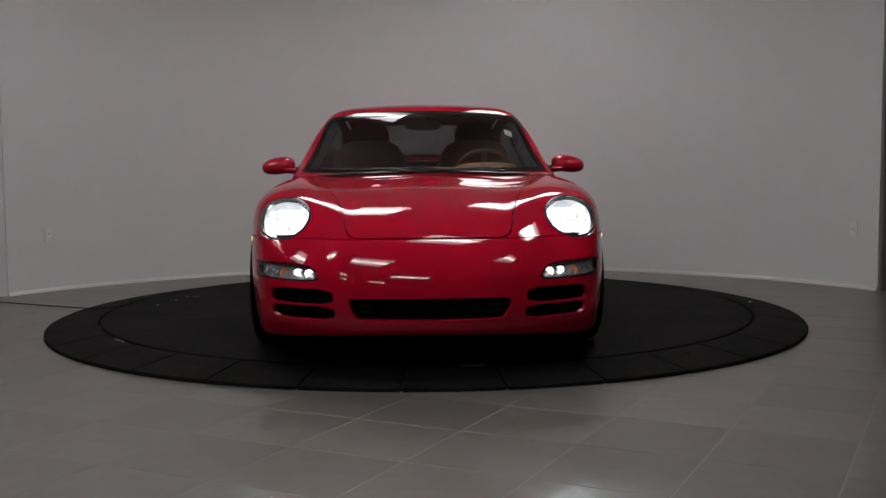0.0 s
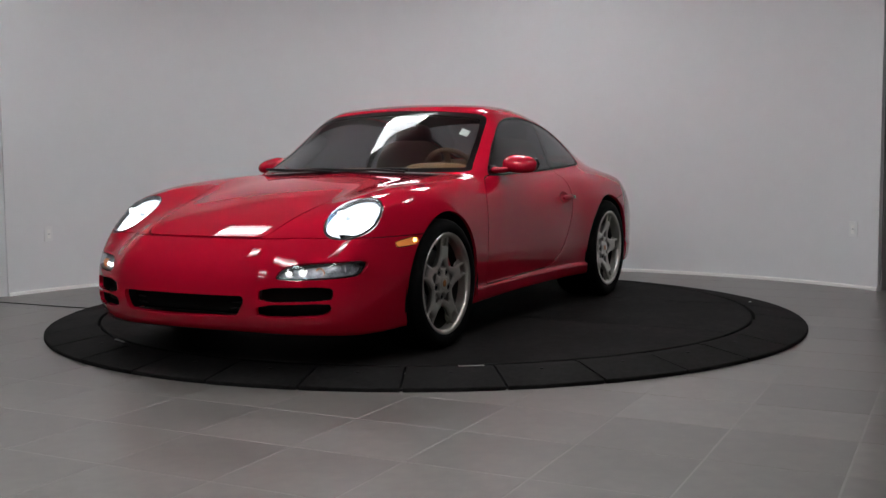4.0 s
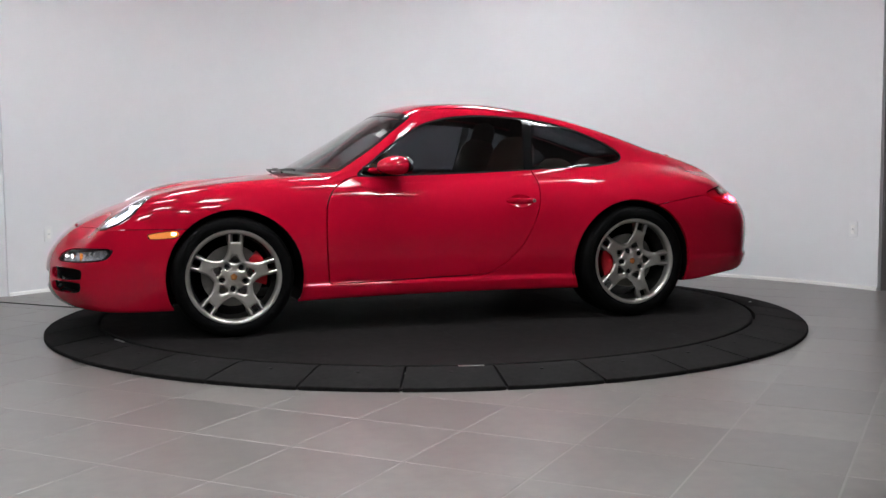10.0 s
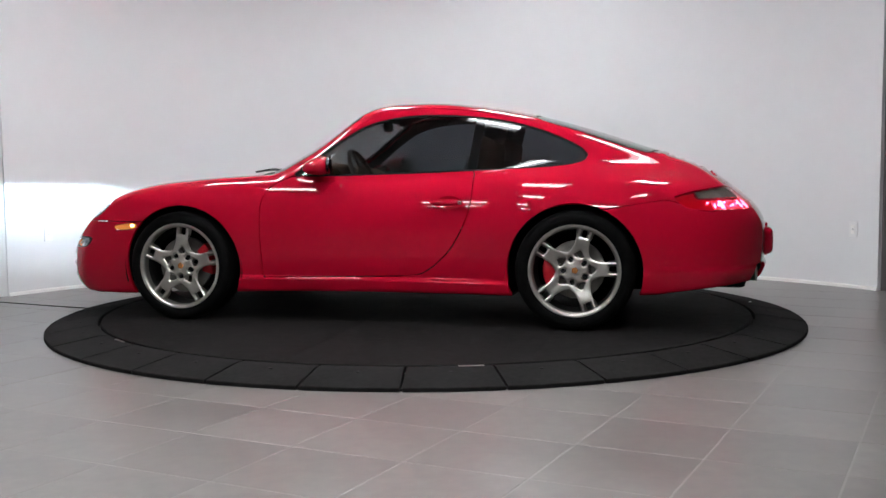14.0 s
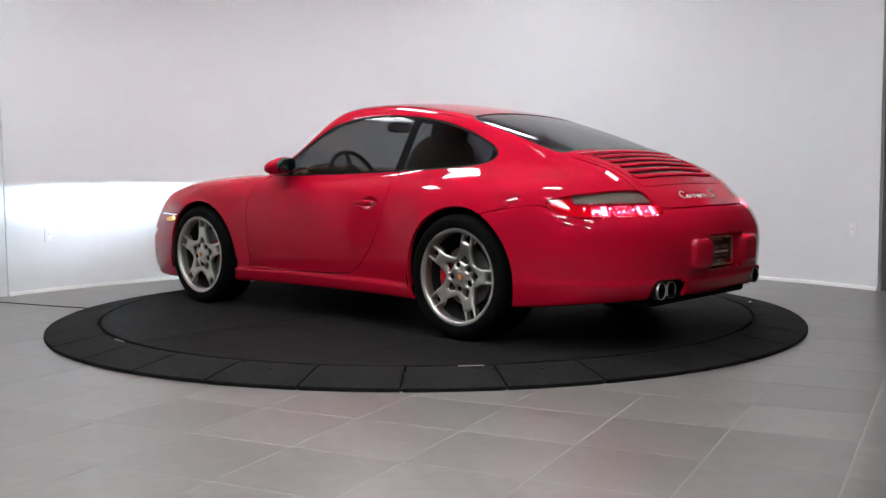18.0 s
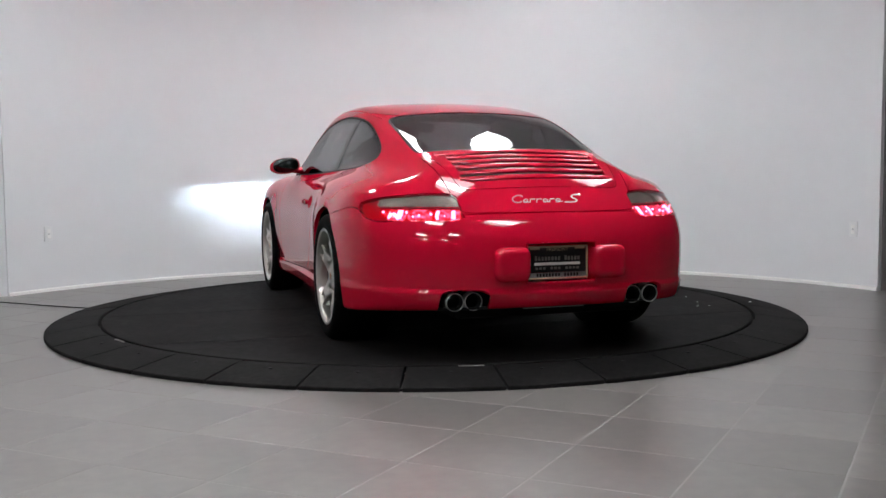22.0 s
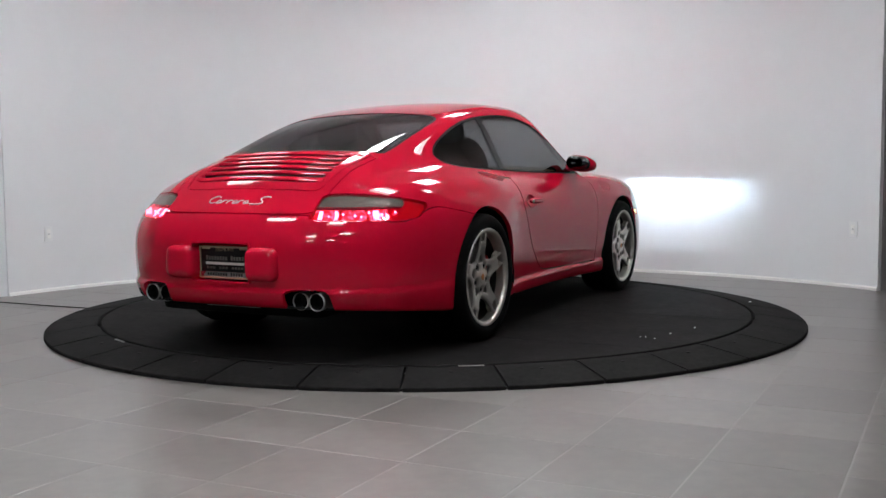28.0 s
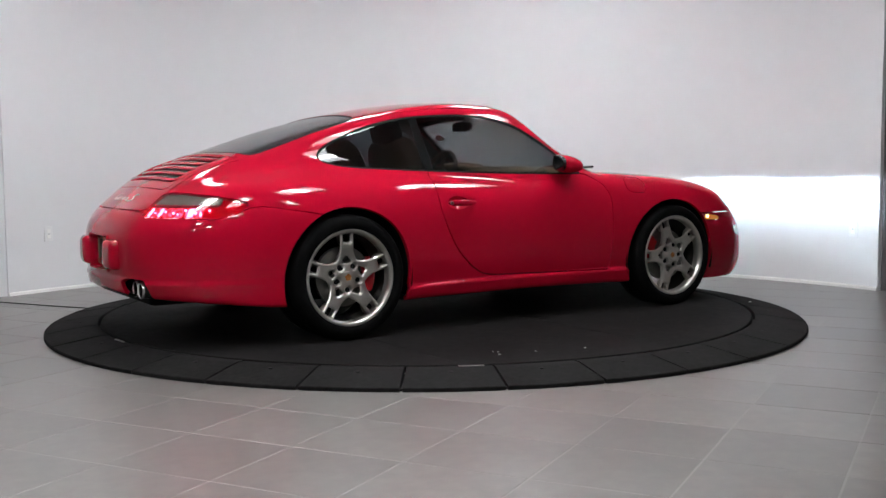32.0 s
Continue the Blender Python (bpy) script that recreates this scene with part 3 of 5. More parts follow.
def body_sheet(n_mid=300, n_end=54, n_round=176):
    """The left half of the skin: rays from an axis inside the car meet the field's zero."""
    xs = np.concatenate([np.full(n_end, -1.72), np.linspace(-1.72, 1.6, n_mid), np.full(n_end, 1.6)])
    tilt = np.concatenate([-np.pi / 2 * (1 - np.arange(n_end) / n_end), np.zeros(n_mid), np.pi / 2 * (np.arange(n_end) + 1) / n_end])
    th = np.linspace(-np.pi / 2, np.pi / 2, n_round)
    X, TH = np.meshgrid(xs, th, indexing="ij")
    TI = np.meshgrid(tilt, th, indexing="ij")[0]
    D = np.stack([np.sin(TI), np.cos(TI) * np.cos(TH), np.cos(TI) * np.sin(TH)], -1).reshape(-1, 3)
    O = np.stack([X, np.zeros_like(X), np.full_like(X, 0.5)], -1).reshape(-1, 3)
    lo, hi = np.zeros(len(O)), np.full(len(O), 1.6)
    for _ in range(34):
        mid = (lo + hi) / 2
        P = O + D * mid[:, None]
        f = body_field(P[:, 0], np.abs(P[:, 1]), P[:, 2])
        lo, hi = np.where(f < 0, mid, lo), np.where(f < 0, hi, mid)
    P = O + D * lo[:, None]
    P[np.abs(P[:, 1]) < 1e-7, 1] = 0
    e = 1e-3
    N = np.stack([body_field(P[:, 0] + dx, np.abs(P[:, 1] + dy), P[:, 2] + dz) - body_field(P[:, 0] - dx, np.abs(P[:, 1] - dy), P[:, 2] - dz)
                  for dx, dy, dz in ((e, 0, 0), (0, e, 0), (0, 0, e))], -1)
    N /= np.linalg.norm(N, axis=1, keepdims=True)
    a, b = len(xs), n_round
    i, j = np.meshgrid(np.arange(a - 1), np.arange(b - 1), indexing="ij")
    q = (i * b + j).ravel()
    T = np.concatenate([np.stack([q, q + b + 1, q + b], 1), np.stack([q, q + 1, q + b + 1], 1)])
    # drop the faces that shrink to nothing at the two poles
    V = P[T]
    area = np.linalg.norm(np.cross(V[:, 1] - V[:, 0], V[:, 2] - V[:, 0]), axis=1)
    return np.concatenate([P, N], 1), T[area > 1e-10]


DOOR = outline([(0.655, 0.262), (0.656, 0.30), (0.665, 0.45), (0.668, 0.6), (0.66, 0.71), (0.62, 0.785), (0.55, 0.83), (0.50, 0.853), (0.2, 0.862), (-0.2, 0.872), (-0.52, 0.884), (-0.592, 0.886),
                (-0.598, 0.76), (-0.585, 0.66), (-0.542, 0.55), (-0.478, 0.438), (-0.385, 0.345), (-0.30, 0.292), (-0.2, 0.281), (0.0, 0.276), (0.4, 0.266), (0.63, 0.2625)], 2)
DAYLIGHT = outline([(0.505, 0.850), (0.36, 0.958), (0.245, 1.044), (0.06, 1.156), (-0.12, 1.196), (-0.29, 1.207), (-0.46, 1.201), (-0.63, 1.186), (-0.79, 1.160), (-0.95, 1.115), (-1.10, 1.054),
                    (-1.19, 1.006), (-1.228, 0.965), (-1.205, 0.926), (-1.10, 0.902), (-0.88, 0.888), (-0.62, 0.877), (-0.29, 0.863), (0.04, 0.854), (0.36, 0.848)], 2)
SCREEN_LINE = outline([(-0.2, 0.866), (0.2, 0.868), (0.5, 0.872), (0.66, 0.872), (0.703, 0.878), (0.682, 0.915), (0.652, 0.98), (0.622, 1.07), (0.596, 1.16), (0.572, 1.198), (0.50, 1.216), (0.25, 1.236), (0.0, 1.243), (-0.2, 1.24)], 2)
ROOF_PANEL = outline([(0.45, -0.2), (0.45, 0.552), (0.10, 0.545), (-0.35, 0.530), (-0.80, 0.508), (-0.93, 0.500), (-0.93, -0.2)], 1)
BACKLIGHT = outline([(-0.87, -0.2), (-0.875, 0.2), (-0.90, 0.42), (-0.945, 0.48), (-1.02, 0.497), (-1.45, 0.497), (-1.55, 0.49), (-1.585, 0.44), (-1.61, 0.2), (-1.613, -0.2)], 2)
HOOD = outline([(0.80, -0.2), (0.80, 0.2), (0.765, 0.45), (0.70, 0.60), (0.72, 0.645), (1.0, 0.592), (1.25, 0.517), (1.46, 0.452), (1.73, 0.396), (1.88, 0.378), (2.00, 0.36), (2.3, 0.35), (2.3, 0.0), (2.3, -0.2)], 2)
LID = outline([(-0.2, 0.692), (0.3, 0.692), (0.41, 0.693), (0.443, 0.705), (0.458, 0.79), (0.48, 0.90), (0.495, 0.966), (0.46, 0.988), (-0.2, 0.988)], 2)
SPOILER = outline([(-1.622, -0.2), (-1.62, 0.2), (-1.60, 0.44), (-1.62, 0.462), (-1.72, 0.450), (-1.96, 0.410), (-1.99, 0.385), (-2.003, 0.2), (-2.005, -0.2)], 2)


def tail_angle(A):
    return np.degrees(np.arctan2(A[:, 1] - 0.25, -1.55 - A[:, 0]))


TAIL = outline([(-0.016, 0.662), (0.012, 0.72), (0.036, 0.776), (0.15, 0.783), (0.27, 0.777), (0.40, 0.766), (0.49, 0.752), (0.572, 0.732), (0.54, 0.70), (0.50, 0.670), (0.44, 0.662), (0.25, 0.660)], 1)
FOG = outline([(0.488, 0.416), (0.490, 0.438), (0.507, 0.464), (0.55, 0.478), (0.66, 0.486), (0.784, 0.488), (0.792, 0.476), (0.784, 0.432), (0.765, 0.421), (0.66, 0.414), (0.56, 0.412)], 1)
MOUTH = outline([(-0.3, 0.343), (0.3, 0.343), (0.360, 0.343), (0.345, 0.300), (0.318, 0.253), (0.29, 0.246), (-0.3, 0.244)], 1)
GILL_HI = outline([(0.424, 0.381), (0.706, 0.381), (0.709, 0.345), (0.702, 0.318), (0.417, 0.315)], 1)
GILL_LO = outline([(0.415, 0.305), (0.701, 0.308), (0.703, 0.285), (0.694, 0.262), (0.66, 0.247), (0.41, 0.246)], 1)
LAMP_C = np.array([1.718, 0.668, 0.675])
LAMP_N = np.array([0.54, 0.215, 0.813])


def lamp_frame():
    n = LAMP_N / np.linalg.norm(LAMP_N)
    u = np.array([0.84, -0.085, -0.535])
    u = u - n * (u @ n)
    u /= np.linalg.norm(u)
    return u, np.cross(n, u), n


class Skin:
    """The sheets of the car's half skin by name; carve() takes a piece out with a joint round it."""
    def __init__(self, A, T):
        self.sheets = {"shell": (A, T)}

    def carve(self, source, name, field, gap=0.004, where=None):
        A, T = self.sheets[source]
        g = field(A)
        if where is not None:
            g = np.where(where(A), g, np.maximum(g, 0.05))
        self.sheets[name] = keep(A, T, g + gap / 2)
        self.sheets[source] = keep(A, T, gap / 2 - g)

    def drop(self, source, field):
        A, T = self.sheets[source]
        self.sheets[source] = keep(A, T, field(A))


def star_field(x, y):
    """Five spokes with forked ends, seen along the axle; below zero on metal."""
    r, a = np.hypot(x, y), np.arctan2(y, x)
    sect = 2 * np.pi / 5
    a = (a + sect / 2) % sect - sect / 2
    px, py = r * np.cos(a), np.abs(r * np.sin(a))
    half = 0.0395 - 0.0025 * np.clip((px - 0.17) / 0.05, 0, 1) + 0.024 * np.clip((0.15 - px) / 0.07, 0, 1) ** 1.5
    arm = np.maximum(py - half, 0.03 - px)
    g = smin(r - 0.090, arm, 0.05)
    hole = smax(0.187 - px, py - (0.0215 + 0.06 * np.clip(px - 0.19, 0, 1)), 0.010)
    g = np.maximum(g, -hole)
    tri = smax(0.074 - px, py - 0.026 * np.clip((0.122 - px) / 0.036, 0.25, 1.0), 0.014)
    tri = smax(tri, px - 0.114, 0.012)
    g = np.maximum(g, -tri)
    lx, ly = 0.066 * np.cos(np.pi / 5), 0.066 * np.sin(np.pi / 5)
    return np.maximum(g, 0.0172 - np.hypot(px - lx, py - ly))


def build_wheel(car, place, tyre_r, tyre_w, inset):
    """One wheel, its axle along the local z, which points out of the car."""
    rim_r = 0.257
    bm = bmesh.new()
    lathe(bm, [(0.2335, -0.005), (0.238, 0.002), (0.244, 0.006), (rim_r - 0.004, 0.006), (rim_r, 0.001), (rim_r - 0.004, -0.012), (0.240, -0.055), (0.232, -0.055), (0.2335, -0.03), (0.2305, -0.014)], 72, closed=True)
    wheel = part("wheel", bm, SILVER, car, "silver five-spoke alloy wheel", smooth=40)
    wheel.matrix_basis = place
    bm = bmesh.new()
    lathe(bm, [(0.239, -0.054), (0.236, -0.07), (0.226, -0.1), (0.228, -0.17), (0.222, -0.17), (0.219, -0.1), (0.229, -0.07), (0.2315, -0.054)], 56, closed=True)
    part("barrel", bm, DARK_ALLOY, wheel, "dust-darkened inner rim", smooth=40)
    w, s = tyre_w, tyre_r - rim_r
    bm = bmesh.new()
    lathe(bm, [(rim_r - 0.012, -0.006), (rim_r - 0.002, 0.004), (rim_r + 0.25 * s, 0.012), (rim_r + 0.6 * s, 0.011), (tyre_r - 0.014, 0.002), (tyre_r - 0.005, -0.01), (tyre_r, -0.026), (tyre_r, -0.07), (tyre_r - 0.006, -0.071), (tyre_r - 0.006, -0.077), (tyre_r, -0.078),
               (tyre_r, -w + 0.088), (tyre_r - 0.006, -w + 0.087), (tyre_r - 0.006, -w + 0.081), (tyre_r, -w + 0.08), (tyre_r, -w + 0.03), (tyre_r - 0.012, -w + 0.006), (rim_r + 0.4 * s, -w), (rim_r - 0.012, -w + 0.01)], 72)
    part("tyre", bm, TYRE, wheel, "black low-profile tyre", smooth=35)
    # spokes cut out of a dished sheet
    rr = np.concatenate([[0.0], np.linspace(0.012, 0.237, 60)])
    na = 300
    X, Y = [0.0], [0.0]
    for r in rr[1:]:
        a = np.arange(na) * 2 * np.pi / na
        X += list(r * np.cos(a))
        Y += list(r * np.sin(a))
    X, Y = np.array(X), np.array(Y)
    R = np.hypot(X, Y)
    dish = spline((0.0, 0.06, 0.1, 0.16, 0.21, 0.24), (-inset, -inset, -inset - 0.002, -0.4 * inset - 0.006, -0.012, -0.006))
    Z = dish(R)
    slope = (dish(R + 1e-4) - dish(R - 1e-4)) / 2e-4
    N = np.stack([-slope * X / np.maximum(R, 1e-6), -slope * Y / np.maximum(R, 1e-6), np.ones_like(R)], 1)
    T = [(0, 1 + i, 1 + (i + 1) % na) for i in range(na)]
    for k in range(len(rr) - 2):
        o, p = 1 + k * na, 1 + (k + 1) * na
        for i in range(na):
            j = (i + 1) % na
            T += [(o + i, p + i, p + j), (o + i, p + j, o + j)]
    A, T = np.concatenate([np.stack([X, Y, Z], 1), N], 1), np.array(T)
    A[0, 0] = 1e-6
    A, T = keep(A, T, star_field(A[:, 0], A[:, 1]))

    def face_z(x, y):
        edge = np.clip(1 + star_field(x, y) / 0.013, 0, 1)
        return dish(np.hypot(x, y)) - 0.0075 * edge ** 2
    e = 6e-4
    gx = (face_z(A[:, 0] + e, A[:, 1]) - face_z(A[:, 0] - e, A[:, 1])) / (2 * e)
    gy = (face_z(A[:, 0], A[:, 1] + e) - face_z(A[:, 0], A[:, 1] - e)) / (2 * e)
    A[:, 2] = face_z(A[:, 0], A[:, 1])
    A[:, 3:6] = np.stack([-gx, -gy, np.ones(len(A))], 1)
    shell("spokes", A, T, 0.034, SILVER, wheel)
    bm = bmesh.new()
    lathe(bm, [(0.033, -inset - 0.02), (0.033, -inset + 0.0005), (0.031, -inset + 0.002), (0.029, -inset + 0.0025)], 32)
    lathe(bm, [(0.029, -inset + 0.0025), (0.001, -inset + 0.004)], 32)
    part("centre_cap", bm, SILVER, wheel, "silver centre cap", smooth=40)
    bm = bmesh.new()
    rings = lathe(bm, [(0.017, -inset + 0.0028), (0.020, -inset + 0.005), (0.012, -inset + 0.0062)], 5)
    cap(bm, rings[-1])
    part("crest", bm, CREST, wheel, "small gold and red enamel crest")
    bolt = None
    for k in range(5):
        a = radians(36 + 72 * k)
        m = pose(0.066 * math.cos(a), 0.066 * math.sin(a), -inset - 0.018)
        if bolt is None:
            bm = bmesh.new()
            rings = lathe(bm, [(0.0125, -0.01), (0.0125, 0.006), (0.0095, 0.010), (0.006, 0.010), (0.005, 0.004)], 12)
            cap(bm, rings[-1])
            bolt = part("wheel_bolt", bm, PLASTIC, wheel)
        else:
            ob = new("wheel_bolt", bolt.data)
            ob.parent = wheel
        (bolt if k == 0 else ob).matrix_basis = m
    return wheel


def brake(car, place, r, caliper_deg):
    bm = bmesh.new()
    lathe(bm, [(0.075, -0.085), (r, -0.085), (r, -0.113), (0.075, -0.113)], 48, closed=True)
    disc = part("brake_disc", bm, STEEL, car, "drilled steel brake disc", smooth=30)
    disc.matrix_basis = place
    bm = bmesh.new()
    lathe(bm, [(0.02, -0.075), (0.078, -0.078), (0.082, -0.11)], 32)
    part("disc_bell", bm, DARK_ALLOY, disc, smooth=30)
    bm = bmesh.new()
    n, rows = 12, []
    for i in range(n + 1):
        a = radians(caliper_deg + (i / n - 0.5) * 62)
        o = 0.002 * abs(i - n / 2)
        rows.append([bm.verts.new((q * math.cos(a), q * math.sin(a), z)) for q, z in ((r - 0.055 + o, -0.118), (r - 0.055 + o, -0.066), (r - 0.035, -0.056 - o), (r + 0.008, -0.056 - o), (r + 0.02, -0.068), (r + 0.02, -0.118))])
    for a, b in zip(rows, rows[1:]):
        for q in range(6):
            bm.faces.new((a[q], a[(q + 1) % 6], b[(q + 1) % 6], b[q]))
    bm.faces.new(rows[0])
    bm.faces.new(rows[-1])
    part("caliper", bm, CALIPER, disc, "bright red brake caliper", smooth=35)


def rounded_blob(bm, m, size, power=2.6, nu=24, nv=14):
    """A soft box: a ball pressed towards a brick."""
    rows = []
    for i in range(nv + 1):
        p = -math.pi / 2 + math.pi * i / nv
        row = []
        for k in range(nu):
            t = 2 * math.pi * k / nu
            v = (math.cos(p) * math.cos(t), math.cos(p) * math.sin(t), math.sin(p))
            s = sum(abs(c) ** power for c in v) ** (-1 / power)
            row.append(bm.verts.new(m @ Vector((v[0] * s * size[0] / 2, v[1] * s * size[1] / 2, v[2] * s * size[2] / 2))))
        rows.append(row)
    for a, b in zip(rows, rows[1:]):
        for k in range(nu):
            j = (k + 1) % nu
            bm.faces.new((a[k], a[j], b[j], b[k]))
    bmesh.ops.remove_doubles(bm, verts=bm.verts, dist=1e-5)


def headlamp(car, skin, mirror):
    A, T = skin.sheets["lamp"]
    s = -1 if mirror else 1
    u, v, n = lamp_frame()
    flip = np.array([1, s, 1])
    cover = shell("headlamp", A, T, 0.004, [CLEAR, CLEAR_IN], car, "clear oval headlamp cover, lit", mirror)
    A2, T2 = skin.sheets["lamp_rim"]
    shell("bezel", A2, T2, 0.02, PLASTIC, cover, "thin black lamp surround", mirror, sink=0.001)
    # bowl: the same oval sheet, sunk, and a ring wall
    c = (LAMP_C - n * 0.055) * flip
    q = Matrix(((u[0], v[0], n[0], c[0]), (s * u[1], s * v[1], s * n[1], c[1]), (u[2], v[2], n[2], c[2]), (0, 0, 0, 1)))
    bm = bmesh.new()
    lathe(bm, [(1.0, 0.045), (0.93, 0.02), (0.8, 0.0), (0.58, -0.004)], 40)
    for vert in bm.verts:
        vert.co.x *= 0.164
        vert.co.y *= 0.119
        vert.co = q @ vert.co
    part("reflector", bm, BOWL, cover, "blazing white lamp reflector", smooth=40)
    # projector: a thin bright arc behind a slit that throws a flat band of light ahead
    y0, z0, x0 = s * 0.640, 0.672, 1.692
    bm = bmesh.new()
    box(bm, pose(x0 - 0.062, y0, z0), (0.002, 0.04, 0.0022))
    part("lamp_arc", bm, BEAM, cover, "intense white lamp arc")
    # extra emitter, added for the dimmer spill round the beam
    bm = bmesh.new()
    box(bm, pose(x0 - 0.064, y0, z0 + 0.008), (0.002, 0.05, 0.012))
    part("spill_strip", bm, SPILL, cover, "added glowing strip above the arc for the beam's spill")
    # added plates cut the beam to a band; their emission hides the dark slit
    bm = bmesh.new()
    box(bm, pose(x0 - 0.002, y0, z0 + 0.0045 + 0.012), (0.003, 0.14, 0.024))
    box(bm, pose(x0 - 0.002, y0, z0 - 0.016 - 0.032), (0.003, 0.16, 0.064))
    for sgn in (1, -1):
        box(bm, pose(x0 - 0.035, y0, z0 + sgn * 0.029), (0.066, 0.12, 0.003))
    part("projector", bm, LAMP_CORE, cover, "slotted projector housing")
    # added on both sides to tint the beam's outer edges blue
    for sgn in (1, -1):
        bm = bmesh.new()
        box(bm, pose(x0 - 0.035, y0 + sgn * 0.031, z0), (0.066, 0.004, 0.06))
        part("fringe_baffle", bm, FRINGE_BAFFLE, cover, "added blue-tinted baffle for the beam's soft edge")
    bm = bmesh.new()
    box(bm, pose(x0 - 0.040, y0, z0 - 0.0027 - 0.013), (0.003, 0.12, 0.026))
    box(bm, pose(x0 - 0.068, y0, z0), (0.004, 0.12, 0.06))
    part("projector_core", bm, LAMP_CORE, cover, "glowing projector core")
    # opaque glowing plates, added to mask the beam and show as lens
    bm = bmesh.new()
    box(bm, pose(x0 + 0.002, y0 + s * 0.012, z0 + 0.0055 + 0.011), (0.003, 0.17, 0.022))
    box(bm, pose(x0 + 0.002, y0 + s * 0.02, z0 - 0.0175 - 0.031), (0.003, 0.20, 0.062))
    part("slit_plates", bm, LAMP_WHITE, cover, "blazing white plates framing the beam's slit")


def build_car():
    car = tagged(new("sports_car"), "glossy red two-door sports coupe with silver five-spoke wheels and lit lamps", "car")
    A, T = body_sheet()
    sk = Skin(A, T)
    X, Y, Z = (lambda a: a[:, 0]), (lambda a: a[:, 1]), (lambda a: a[:, 2])
    # belly
    sk.carve("shell", "underbody", lambda a: smax(a[:, 5] + 0.85, a[:, 2] - 0.3, 0.01), 0.0)
    # wheel openings
    for wx, wz, wr in WHEELS:
        for name in ("shell", "underbody"):
            sk.drop(name, lambda a: -np.maximum(np.hypot(X(a) - wx, Z(a) - wz) - wr, 0.52 - Y(a)))
    # glass
    sk.carve("shell", "side_opening", lambda a: inside(X(a), Z(a), DAYLIGHT), 0.0, lambda a: Y(a) > 0.3)
    sk.carve("side_opening", "side_glass", lambda a: inside(X(a), Z(a), DAYLIGHT) + 0.010, 0.0)
    sk.carve("side_glass", "door_glass", lambda a: -0.545 - 0.12 * (Z(a) - 0.88) - X(a), 0.0)
    sk.carve("side_glass", "quarter_glass", lambda a: X(a) + 0.600 + 0.10 * (Z(a) - 0.88), 0.0)
    sk.carve("shell", "screen_opening", lambda a: inside(Y(a), Z(a), SCREEN_LINE), 0.0, lambda a: (X(a) > 0.02) & (X(a) < 0.95))
    sk.carve("screen_opening", "screen_glass", lambda a: inside(Y(a), Z(a), SCREEN_LINE) + 0.024, 0.0)
    sk.carve("shell", "back_opening", lambda a: inside(X(a), Y(a), BACKLIGHT), 0.0, lambda a: Z(a) > 0.9)
    sk.carve("back_opening", "back_glass", lambda a: inside(X(a), Y(a), BACKLIGHT) + 0.014, 0.0)
    sk.carve("shell", "roof", lambda a: inside(X(a), Y(a), ROOF_PANEL), 0.005, lambda a: Z(a) > 1.12)
    # panes are flatter than the skin round them
    for name, flat in (("door_glass", 0.25), ("quarter_glass", 0.25), ("back_glass", 0.3)):
        A1, T1 = sk.sheets[name]
        mid = A1[:, 3:6].mean(0) * (np.array([1, 0, 1]) if name == "back_glass" else 1)
        A1[:, 3:6] = A1[:, 3:6] * (1 - flat) + mid * flat
    # lamps
    u, v, n = lamp_frame()
    oval = lambda a: (np.hypot((a[:, :3] - LAMP_C) @ u / 0.170, (a[:, :3] - LAMP_C) @ v / 0.124) - 1) * 0.12
    near = lambda a: (X(a) > 1.5) & (Z(a) > 0.5)
    sk.carve("shell", "lamp_rim", oval, 0.003, near)
    sk.carve("lamp_rim", "lamp", lambda a: oval(a) + 0.010, 0.0)
    tail_xy = lambda a: np.where(tail_angle(a) > -20, radians(1) * (tail_angle(a) - 18.5) * 0.57, -1)
    sk.carve("shell", "tail_lamp", lambda a: inside(tail_xy(a), Z(a), TAIL), 0.004, lambda a: (X(a) < -1.6) & (Y(a) > 0.3))
    sk.carve("tail_lamp", "tail_lower", lambda a: smin(Z(a) - 0.722, 0.44 - tail_xy(a), 0.012), 0.0)
    sk.carve("shell", "fog", lambda a: inside(Y(a), Z(a), FOG), 0.004, lambda a: X(a) > 1.6)
    sk.carve("shell", "marker", lambda a: inside(X(a), Z(a), outline([(1.450, 0.541), (1.590, 0.533), (1.622, 0.540), (1.614, 0.562), (1.454, 0.583)], 1)), 0.004, lambda a: Y(a) > 0.5)
    # intakes, recesses
    front = lambda a: X(a) > 1.7
    for name, line in (("mouth", MOUTH), ("gill_upper", GILL_HI), ("gill_lower", GILL_LO)):
        sk.carve("shell", name, lambda a: inside(Y(a), Z(a), line), 0.0, front)
    pipes = outline([(0.338, 0.20), (0.338, 0.325), (0.36, 0.350), (0.53, 0.350), (0.558, 0.325), (0.558, 0.20)], 2)
    A1, T1 = sk.sheets["shell"]
    sk.sheets["shell"] = keep(A1, T1, -np.where(A1[:, 0] < -1.9, inside(A1[:, 1], A1[:, 2], pipes), 0.05))
    # panels
    sk.carve("shell", "door", lambda a: inside(X(a), Z(a), DOOR), 0.006, lambda a: Y(a) > 0.5)
    sk.carve("door", "handle_dish", lambda a: (np.hypot((X(a) + 0.468) / 0.072, (Z(a) - 0.700) / 0.037) - 1) * 0.045, 0.0)
    sk.carve("shell", "hood", lambda a: smax(inside(X(a), Y(a), HOOD), 0.590 - Z(a), 0.07), 0.005, lambda a: Z(a) > 0.55)
    sk.carve("shell", "lid", lambda a: inside(Y(a), Z(a), LID), 0.005, lambda a: X(a) < -1.62)
